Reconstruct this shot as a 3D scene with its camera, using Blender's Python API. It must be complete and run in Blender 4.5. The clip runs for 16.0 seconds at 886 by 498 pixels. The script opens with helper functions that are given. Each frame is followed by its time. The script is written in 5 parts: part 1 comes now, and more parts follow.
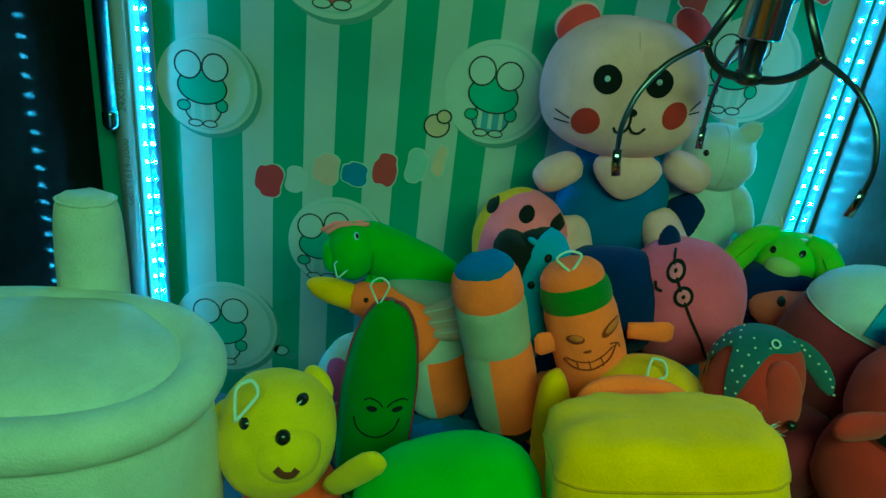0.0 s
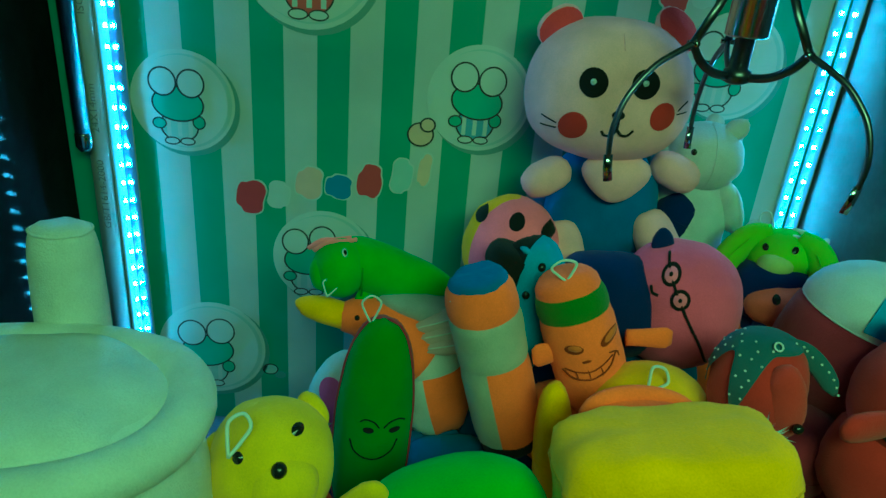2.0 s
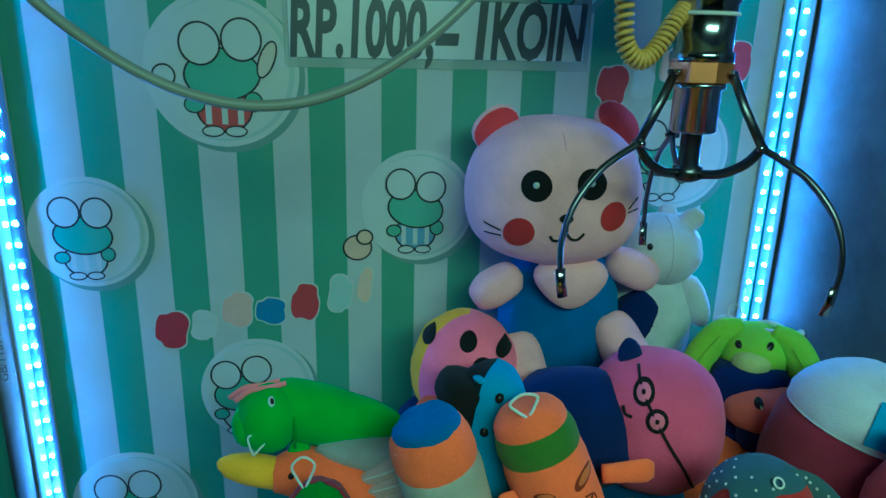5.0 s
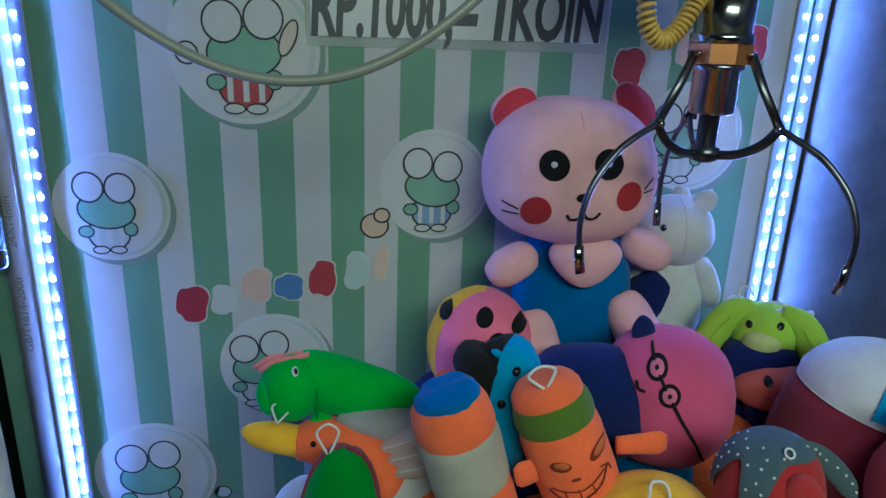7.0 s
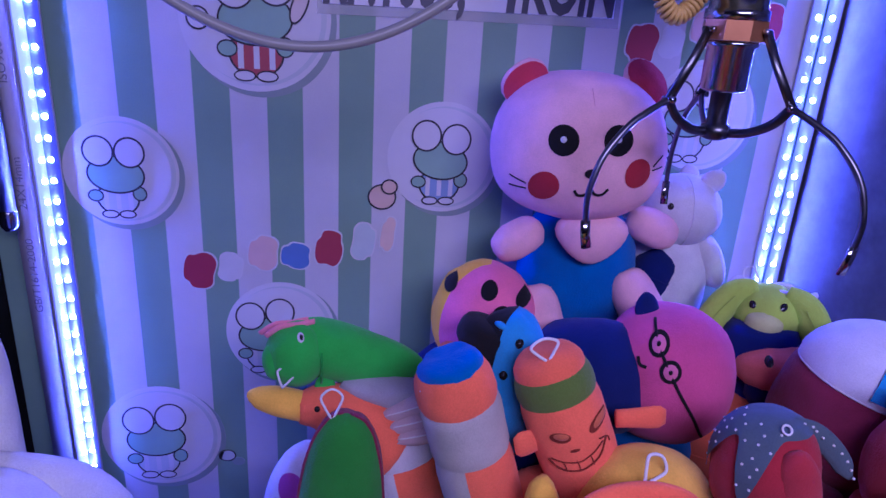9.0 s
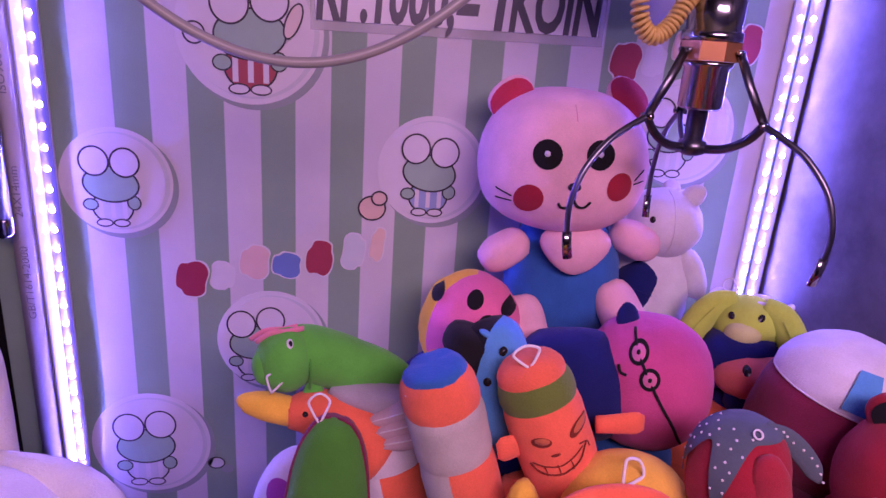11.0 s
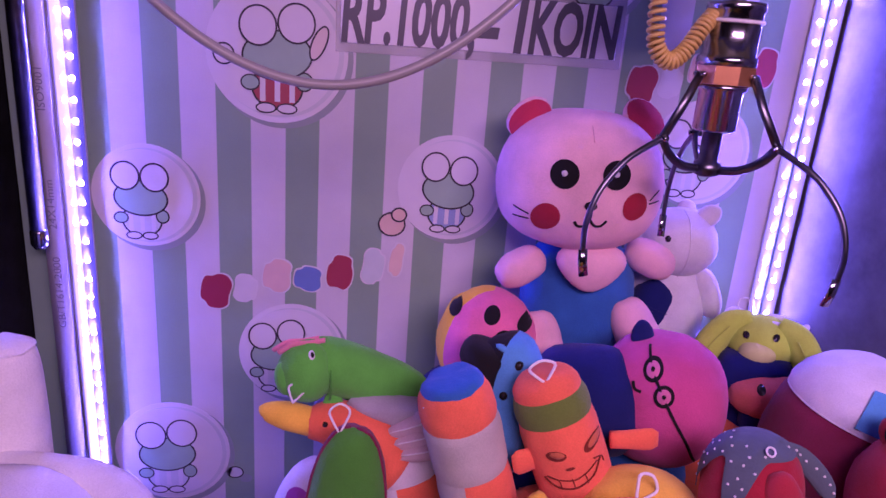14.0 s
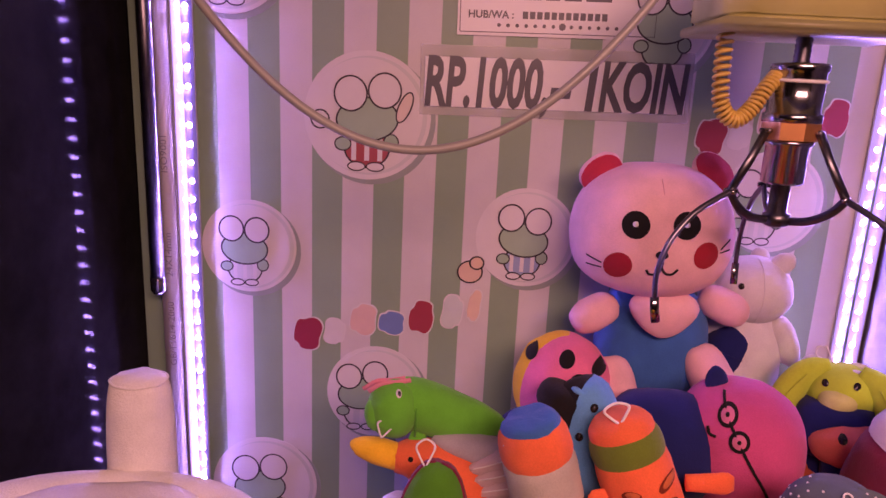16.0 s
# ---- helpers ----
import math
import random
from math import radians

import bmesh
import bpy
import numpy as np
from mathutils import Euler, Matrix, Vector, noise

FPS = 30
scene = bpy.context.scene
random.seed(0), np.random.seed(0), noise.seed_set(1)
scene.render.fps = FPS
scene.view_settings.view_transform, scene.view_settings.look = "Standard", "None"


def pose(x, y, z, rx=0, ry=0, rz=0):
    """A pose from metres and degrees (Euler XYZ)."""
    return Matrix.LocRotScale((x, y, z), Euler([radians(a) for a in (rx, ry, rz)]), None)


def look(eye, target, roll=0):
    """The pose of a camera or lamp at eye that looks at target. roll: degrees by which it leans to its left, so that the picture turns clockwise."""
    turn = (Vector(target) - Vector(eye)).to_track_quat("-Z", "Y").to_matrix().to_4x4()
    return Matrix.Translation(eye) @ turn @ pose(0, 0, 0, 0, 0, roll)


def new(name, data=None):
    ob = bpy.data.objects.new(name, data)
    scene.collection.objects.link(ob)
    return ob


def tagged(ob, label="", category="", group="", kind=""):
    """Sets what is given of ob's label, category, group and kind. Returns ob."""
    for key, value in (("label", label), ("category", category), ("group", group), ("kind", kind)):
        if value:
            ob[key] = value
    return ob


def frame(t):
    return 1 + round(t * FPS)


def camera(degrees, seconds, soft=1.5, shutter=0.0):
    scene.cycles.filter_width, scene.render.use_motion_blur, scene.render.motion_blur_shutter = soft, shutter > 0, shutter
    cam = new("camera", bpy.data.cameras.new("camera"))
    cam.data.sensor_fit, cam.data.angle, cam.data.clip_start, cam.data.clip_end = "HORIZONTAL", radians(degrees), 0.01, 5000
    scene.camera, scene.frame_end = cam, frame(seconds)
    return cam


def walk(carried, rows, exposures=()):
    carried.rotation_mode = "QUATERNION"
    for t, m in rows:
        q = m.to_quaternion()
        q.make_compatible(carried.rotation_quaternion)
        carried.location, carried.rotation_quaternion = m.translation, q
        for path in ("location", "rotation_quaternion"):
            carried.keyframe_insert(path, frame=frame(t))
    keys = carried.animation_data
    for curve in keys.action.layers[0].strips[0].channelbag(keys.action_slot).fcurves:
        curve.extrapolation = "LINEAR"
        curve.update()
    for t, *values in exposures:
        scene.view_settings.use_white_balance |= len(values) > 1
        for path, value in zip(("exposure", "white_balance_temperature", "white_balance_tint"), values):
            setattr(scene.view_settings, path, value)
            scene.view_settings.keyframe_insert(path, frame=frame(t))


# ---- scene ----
cam = camera(69.0, 16.0)
PATH = [
    (0, (-0.123, -0.589, 0.549), (-0.004, 1.245, -0.24), 6.8),
    (0.5, (-0.125, -0.581, 0.553), (0.043, 1.257, -0.216), 6.3),
    (1, (-0.133, -0.581, 0.554), (-0.047, 1.266, -0.208), 5.9),
    (1.5, (-0.138, -0.572, 0.552), (-0.047, 1.275, -0.209), 6.3),
    (2, (-0.128, -0.576, 0.551), (0.042, 1.259, -0.227), 5.0),
    (2.5, (-0.122, -0.58, 0.552), (0.082, 1.251, -0.226), 4.9),
    (3, (-0.138, -0.572, 0.552), (-0.009, 1.257, -0.247), 6.6),
    (3.5, (-0.138, -0.566, 0.551), (0.046, 1.264, -0.235), 6.5),
    (4, (-0.125, -0.55, 0.563), (0.13, 1.338, -0.046), 2.8),
    (4.2, (-0.094, -0.538, 0.561), (0.123, 1.412, 0.173), 0.6),
    (4.4, (-0.108, -0.528, 0.568), (0.247, 1.404, 0.193), 0.7),
    (4.5, (-0.107, -0.524, 0.577), (0.183, 1.4, 0.114), 0.1),
    (4.7, (-0.108, -0.52, 0.566), (0.176, 1.387, 0.034), 1.1),
    (6.8, (-0.123, -0.53, 0.559), (0.159, 1.361, -0.027), 2.5),
    (7, (-0.122, -0.529, 0.56), (0.154, 1.364, -0.024), 2.1),
    (7.5, (-0.124, -0.535, 0.558), (0.148, 1.348, -0.06), 2.7),
    (8, (-0.128, -0.537, 0.556), (0.112, 1.346, -0.075), 3.6),
    (8.5, (-0.123, -0.532, 0.553), (0.137, 1.343, -0.091), 4.1),
    (9, (-0.123, -0.532, 0.557), (0.137, 1.341, -0.094), 3.5),
    (11.5, (-0.118, -0.546, 0.559), (0.165, 1.339, -0.047), 4.2),
    (12, (-0.116, -0.546, 0.558), (0.179, 1.334, -0.057), 4.1),
    (12.5, (-0.118, -0.545, 0.56), (0.236, 1.322, -0.064), 5.2),
    (13, (-0.121, -0.545, 0.56), (0.203, 1.334, -0.044), 4.9),
    (13.5, (-0.124, -0.551, 0.56), (0.144, 1.338, -0.04), 4.5),
    (14, (-0.124, -0.555, 0.562), (0.107, 1.349, -0.004), 4.4),
    (14.5, (-0.126, -0.567, 0.565), (0.121, 1.342, 0.021), 4.6),
    (15, (-0.133, -0.571, 0.568), (0.067, 1.347, 0.038), 4.4),
    (15.5, (-0.133, -0.576, 0.57), (-0.041, 1.362, 0.082), 3.9),
    (16, (-0.133, -0.587, 0.573), (-0.124, 1.363, 0.127), 2.7),
]
# exposure and white balance follow the clip's own camera as the strip lights cycle through their colours
EXPOSURES = [
    (0.0, -0.3, 3300, -138), (2.5, -0.25, 3300, -136), (3.0, -0.15, 2900, -108), (4.5, -0.1, 2900, -72),
    (7.0, -0.1, 3800, -30), (7.9, -0.1, 3900, 10), (8.4, -0.1, 3800, 46), (9.1, -0.12, 3850, 62),
    (11.4, 0.3, 5300, 112), (13.0, 0.25, 5050, 114), (15.0, 0.15, 5200, 116), (16.0, 0.22, 6900, 92),
]
walk(cam, [(t, look(eye, target, roll)) for t, eye, target, roll in PATH], EXPOSURES)

# ---- world and lights ----
world = bpy.data.worlds.new("night_room")
scene.world = world
world.use_nodes = True
world.node_tree.nodes["Background"].inputs[0].default_value = (0.55, 0.5, 0.6, 1)
world.node_tree.nodes["Background"].inputs[1].default_value = 0.02

LED = (0.42, 0.38, 1.0)          # strip lights
LED_SLEEVE, LED_CHIP = 0.95, 440.0
ROOM_WATTS = 3.5


def lamp(name, size, watts, colour, m):
    data = bpy.data.lights.new(name, "AREA")
    data.shape, data.size, data.size_y, data.energy, data.color = "RECTANGLE", size[0], size[1], watts, colour
    data.spread = radians(150)
    ob = new(name, data)
    ob.matrix_world = m
    return ob


# ceiling lamp of the room in front of the machine
lamp("room_lamp", (0.55, 0.18), ROOM_WATTS, (1.0, 0.68, 0.42), look((0.04, -0.88, 0.82), (0.0, -0.34, 0.24)))


# ---- materials ----
def material(name):
    m = bpy.data.materials.new(name)
    m.use_nodes = True
    nt = m.node_tree
    return m, nt.nodes, nt.links, nt.nodes["Principled BSDF"]


def node(nodes, kind, **sockets):
    n = nodes.new(kind)
    for k, v in sockets.items():
        n.inputs[k.replace("_", " ")].default_value = v
    return n


cache = {}


def plush(rgb, fuzz=1.0, rough=0.95):
    """Short-pile plush cloth: mottled colour, fibre relief, soft sheen."""
    key = ("plush", rgb, fuzz)
    if key in cache:
        return cache[key]
    m, nodes, links, b = material("plush_cloth")
    tc = nodes.new("ShaderNodeTexCoord")
    big = node(nodes, "ShaderNodeTexNoise", Scale=45.0, Detail=3.0)
    fine = node(nodes, "ShaderNodeTexNoise", Scale=1100.0, Detail=2.0)
    mid = node(nodes, "ShaderNodeTexNoise", Scale=60.0, Detail=5.0)
    for n in (big, fine, mid):
        links.new(tc.outputs["Object"], n.inputs["Vector"])
    add = node(nodes, "ShaderNodeMath")
    add.operation = "MULTIPLY_ADD"
    add.inputs[1].default_value = 0.55
    links.new(fine.outputs["Fac"], add.inputs[0])
    links.new(big.outputs["Fac"], add.inputs[2])
    ramp = nodes.new("ShaderNodeMapRange")
    ramp.inputs["From Min"].default_value, ramp.inputs["From Max"].default_value = 0.45, 1.15
    ramp.inputs["To Min"].default_value, ramp.inputs["To Max"].default_value = 0.78, 1.1
    links.new(add.outputs[0], ramp.inputs["Value"])
    mul = nodes.new("ShaderNodeVectorMath")
    mul.operation = "SCALE"
    mul.inputs[0].default_value = rgb
    links.new(ramp.outputs["Result"], mul.inputs["Scale"])
    links.new(mul.outputs[0], b.inputs["Base Color"])
    b.inputs["Roughness"].default_value = rough
    b.inputs["Specular IOR Level"].default_value = 0.15
    b.inputs["Sheen Weight"].default_value = 0.25 * fuzz
    b.inputs["Sheen Roughness"].default_value = 0.6
    b.inputs["Sheen Tint"].default_value = (*[0.5 + 0.5 * c for c in rgb], 1)
    h = node(nodes, "ShaderNodeMath")
    h.operation = "MULTIPLY_ADD"
    h.inputs[1].default_value = 0.25
    links.new(fine.outputs["Fac"], h.inputs[0])
    links.new(mid.outputs["Fac"], h.inputs[2])
    bump = node(nodes, "ShaderNodeBump", Strength=0.48 * fuzz, Distance=0.0030)
    links.new(h.outputs[0], bump.inputs["Height"])
    links.new(bump.outputs["Normal"], b.inputs["Normal"])
    cache[key] = m
    return m


def plain(name, rgb, rough=0.6, metal=0.0, spec=0.5, wear=0.12, scale=60.0):
    key = (name, rgb)
    if key in cache:
        return cache[key]
    m, nodes, links, b = material(name)
    tc = nodes.new("ShaderNodeTexCoord")
    n1 = node(nodes, "ShaderNodeTexNoise", Scale=scale, Detail=5.0)
    links.new(tc.outputs["Object"], n1.inputs["Vector"])
    r = nodes.new("ShaderNodeMapRange")
    r.inputs["To Min"].default_value, r.inputs["To Max"].default_value = 1 - wear, 1 + wear * 0.6
    links.new(n1.outputs["Fac"], r.inputs["Value"])
    mul = nodes.new("ShaderNodeVectorMath")
    mul.operation = "SCALE"
    mul.inputs[0].default_value = rgb
    links.new(r.outputs["Result"], mul.inputs["Scale"])
    links.new(mul.outputs[0], b.inputs["Base Color"])
    r2 = nodes.new("ShaderNodeMapRange")
    r2.inputs["To Min"].default_value, r2.inputs["To Max"].default_value = max(rough - 0.08, 0.03), min(rough + 0.12, 1)
    links.new(n1.outputs["Fac"], r2.inputs["Value"])
    links.new(r2.outputs["Result"], b.inputs["Roughness"])
    b.inputs["Metallic"].default_value = metal
    b.inputs["Specular IOR Level"].default_value = spec
    cache[key] = m
    return m


def glow(name, rgb, strength):
    m, nodes, links, b = material(name)
    b.inputs["Base Color"].default_value = (*[0.12 * c for c in rgb], 1)
    b.inputs["Emission Color"].default_value = (*rgb, 1)
    b.inputs["Emission Strength"].default_value = strength
    return m


def poster_material():
    """Printed vinyl with upright green and white stripes, slightly stained and wavy."""
    m, nodes, links, b = material("striped_vinyl")
    tc = nodes.new("ShaderNodeTexCoord")
    sep = nodes.new("ShaderNodeSeparateXYZ")
    links.new(tc.outputs["Object"], sep.inputs[0])
    shift = node(nodes, "ShaderNodeMath")
    shift.operation = "ADD"
    shift.inputs[1].default_value = 0.253 + 10 * 0.0562
    links.new(sep.outputs["X"], shift.inputs[0])
    mod = node(nodes, "ShaderNodeMath")
    mod.operation = "MODULO"
    mod.inputs[1].default_value = 0.0562
    links.new(shift.outputs[0], mod.inputs[0])
    less = node(nodes, "ShaderNodeMapRange")
    less.inputs["From Min"].default_value, less.inputs["From Max"].default_value = 0.0278, 0.0284
    links.new(mod.outputs[0], less.inputs["Value"])
    less2 = node(nodes, "ShaderNodeMapRange")
    less2.inputs["From Min"].default_value, less2.inputs["From Max"].default_value = 0.0, 0.0006
    links.new(mod.outputs[0], less2.inputs["Value"])
    inv = node(nodes, "ShaderNodeMath")
    inv.operation = "SUBTRACT"
    inv.inputs[0].default_value = 1.0
    links.new(less.outputs[0], inv.inputs[1])
    band = node(nodes, "ShaderNodeMath")
    band.operation = "MULTIPLY"
    links.new(inv.outputs[0], band.inputs[0])
    links.new(less2.outputs[0], band.inputs[1])
    mix = nodes.new("ShaderNodeMix")
    mix.data_type = "RGBA"
    mix.inputs["A"].default_value = (0.67, 0.68, 0.67, 1)
    mix.inputs["B"].default_value = (0.26, 0.42, 0.28, 1)
    links.new(band.outputs[0], mix.inputs["Factor"])
    stain = node(nodes, "ShaderNodeTexNoise", Scale=9.0, Detail=5.0, Roughness=0.6)
    grain = node(nodes, "ShaderNodeTexNoise", Scale=900.0, Detail=1.0)
    for n in (stain, grain):
        links.new(tc.outputs["Object"], n.inputs["Vector"])
    s1 = node(nodes, "ShaderNodeMapRange")
    s1.inputs["From Min"].default_value, s1.inputs["From Max"].default_value = 0.3, 0.75
    s1.inputs["To Min"].default_value, s1.inputs["To Max"].default_value = 1.03, 0.86
    links.new(stain.outputs["Fac"], s1.inputs["Value"])
    s2 = node(nodes, "ShaderNodeMapRange")
    s2.inputs["To Min"].default_value, s2.inputs["To Max"].default_value = 0.95, 1.05
    links.new(grain.outputs["Fac"], s2.inputs["Value"])
    pr = node(nodes, "ShaderNodeMath")
    pr.operation = "MULTIPLY"
    links.new(s1.outputs[0], pr.inputs[0])
    links.new(s2.outputs[0], pr.inputs[1])
    mul = nodes.new("ShaderNodeVectorMath")
    mul.operation = "SCALE"
    links.new(mix.outputs["Result"], mul.inputs[0])
    links.new(pr.outputs[0], mul.inputs["Scale"])
    links.new(mul.outputs[0], b.inputs["Base Color"])
    b.inputs["Roughness"].default_value = 0.45
    b.inputs["Specular IOR Level"].default_value = 0.35
    wave = node(nodes, "ShaderNodeTexNoise", Scale=14.0, Detail=2.0)
    links.new(tc.outputs["Object"], wave.inputs["Vector"])
    bump = node(nodes, "ShaderNodeBump", Strength=0.25, Distance=0.004)
    links.new(wave.outputs["Fac"], bump.inputs["Height"])
    links.new(bump.outputs["Normal"], b.inputs["Normal"])
    return m


def panel_material(rough):
    """Dark acrylic with a film of dust; rough panel paler to imitate glare."""
    m, nodes, links, b = material("dusty_glare_acrylic")
    tc = nodes.new("ShaderNodeTexCoord")
    dust = node(nodes, "ShaderNodeTexNoise", Scale=7.0, Detail=6.0, Roughness=0.65)
    links.new(tc.outputs["Object"], dust.inputs["Vector"])
    r = nodes.new("ShaderNodeMapRange")
    r.inputs["From Min"].default_value, r.inputs["From Max"].default_value = 0.3, 0.8
    r.inputs["To Min"].default_value, r.inputs["To Max"].default_value = (0.006, 0.030) if rough < 0.25 else (0.07, 0.26)
    links.new(dust.outputs["Fac"], r.inputs["Value"])
    links.new(r.outputs["Result"], b.inputs["Base Color"])
    b.inputs["Roughness"].default_value = rough
    b.inputs["Specular IOR Level"].default_value = 0.005 if rough < 0.25 else 0.10
    return m


def clear_tape_material():
    m, nodes, links, b = material("clear_tape")
    b.inputs["Base Color"].default_value = (0.75, 0.78, 0.72, 1)
    b.inputs["Roughness"].default_value = 0.2
    b.inputs["Alpha"].default_value = 0.35
    return m


WHITE_PRINT = plain("disc_print", (0.71, 0.72, 0.71), 0.45, wear=0.06)
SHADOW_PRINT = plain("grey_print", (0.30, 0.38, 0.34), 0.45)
RING_PRINT = plain("ring_print", (0.60, 0.66, 0.64), 0.45)
FROG_GREEN = plain("green_print", (0.32, 0.52, 0.37), 0.45)
INK = plain("black_ink", (0.03, 0.03, 0.035), 0.5)
CHROME = plain("chrome", (0.42, 0.42, 0.44), 0.16, 1.0, wear=0.2, scale=90)
STEEL = plain("dark_steel", (0.16, 0.16, 0.18), 0.3, 1.0, wear=0.3, scale=140)
BRASS = plain("copper_band", (0.52, 0.24, 0.08), 0.4, 0.7, wear=0.3)
STRING = plain("white_string", (0.8, 0.8, 0.78), 0.8, wear=0.1, scale=900)
BLACK_PLASTIC = plain("black_plastic", (0.015, 0.015, 0.015), 0.18)
BLACK_FELT = plush((0.012, 0.012, 0.014), 0.5)
PVC = plain("white_pvc", (0.5, 0.5, 0.5), 0.35, wear=0.1)


# ---- building helpers ----
def part(name, bm, mat, parent=None, label="", smooth=True):
    me = bpy.data.meshes.new(name)
    if smooth:
        for f in bm.faces:
            f.smooth = True
    bm.normal_update()
    bm.to_mesh(me)
    bm.free()
    me.materials.append(mat)
    ob = new(name, me)
    if parent:
        ob.parent = parent
    if label:
        tagged(ob, label)
    return ob


def thing(name, m, label, category, group="", kind=""):
    ob = new(name)
    ob.empty_display_size = 0.01
    ob.matrix_world = m
    return tagged(ob, label, category, group, kind)


def box_bm(lo, hi, bevel=0.0, segs=2):
    bm = bmesh.new()
    bmesh.ops.create_cube(bm, size=1)
    lo, hi = Vector(lo), Vector(hi)
    for v in bm.verts:
        v.co = Vector([(lo[i] + hi[i]) / 2 + v.co[i] * (hi[i] - lo[i]) for i in range(3)])
    if bevel:
        bmesh.ops.bevel(bm, geom=bm.edges[:], offset=bevel, segments=segs, affect="EDGES")
    return bm


def tube_bm(points, radius, sides=10, closed=False, flat=1.0):
    """A round rod along points; radius is one number or a function of the share of the way."""
    pts = [Vector(p) for p in points]
    n = len(pts)
    bm = bmesh.new()
    rings = []
    normal = None
    for i, p in enumerate(pts):
        a = pts[(i - 1) % n] if closed or i else p
        c = pts[(i + 1) % n] if closed or i < n - 1 else p
        d = (c - a).normalized()
        if normal is None:
            ref = Vector((0, 1, 0)) if abs(d.y) < 0.9 else Vector((1, 0, 0))
            normal = d.cross(ref).normalized()
        normal = (normal - d * normal.dot(d)).normalized()
        other = d.cross(normal)
        r = radius(i / max(n - 1, 1)) if callable(radius) else radius
        rings.append([bm.verts.new(p + (normal * math.cos(2 * math.pi * k / sides) + other * flat * math.sin(2 * math.pi * k / sides)) * r) for k in range(sides)])
    for i in range(n if closed else n - 1):
        r0, r1 = rings[i], rings[(i + 1) % n]
        for k in range(sides):
            bm.faces.new((r0[k], r0[(k + 1) % sides], r1[(k + 1) % sides], r1[k]))
    if not closed:
        bm.faces.new(rings[0][::-1])
        bm.faces.new(rings[-1])
    bmesh.ops.recalc_face_normals(bm, faces=bm.faces[:])
    return bm


def smooth_path(points, steps=6):
    """A Catmull-Rom curve through the points."""
    p = [Vector(q) for q in points]
    p = [2 * p[0] - p[1]] + p + [2 * p[-1] - p[-2]]
    out = []
    for i in range(1, len(p) - 2):
        for k in range(steps):
            t = k / steps
            out.append(0.5 * (2 * p[i] + (p[i + 1] - p[i - 1]) * t + (2 * p[i - 1] - 5 * p[i] + 4 * p[i + 1] - p[i + 2]) * t * t
                              + (3 * p[i] - p[i - 1] - 3 * p[i + 1] + p[i + 2]) * t ** 3))
    out.append(p[-2])
    return out


def lathe_bm(profile, sides=28):
    """Turned solid about z from (radius, z) pairs."""
    bm = bmesh.new()
    rings = [[bm.verts.new((r * math.cos(2 * math.pi * k / sides), r * math.sin(2 * math.pi * k / sides), z)) for k in range(sides)] for r, z in profile]
    for a, c in zip(rings, rings[1:]):
        for k in range(sides):
            bm.faces.new((a[k], a[(k + 1) % sides], c[(k + 1) % sides], c[k]))
    bm.faces.new(rings[0][::-1])
    bm.faces.new(rings[-1])
    return bm


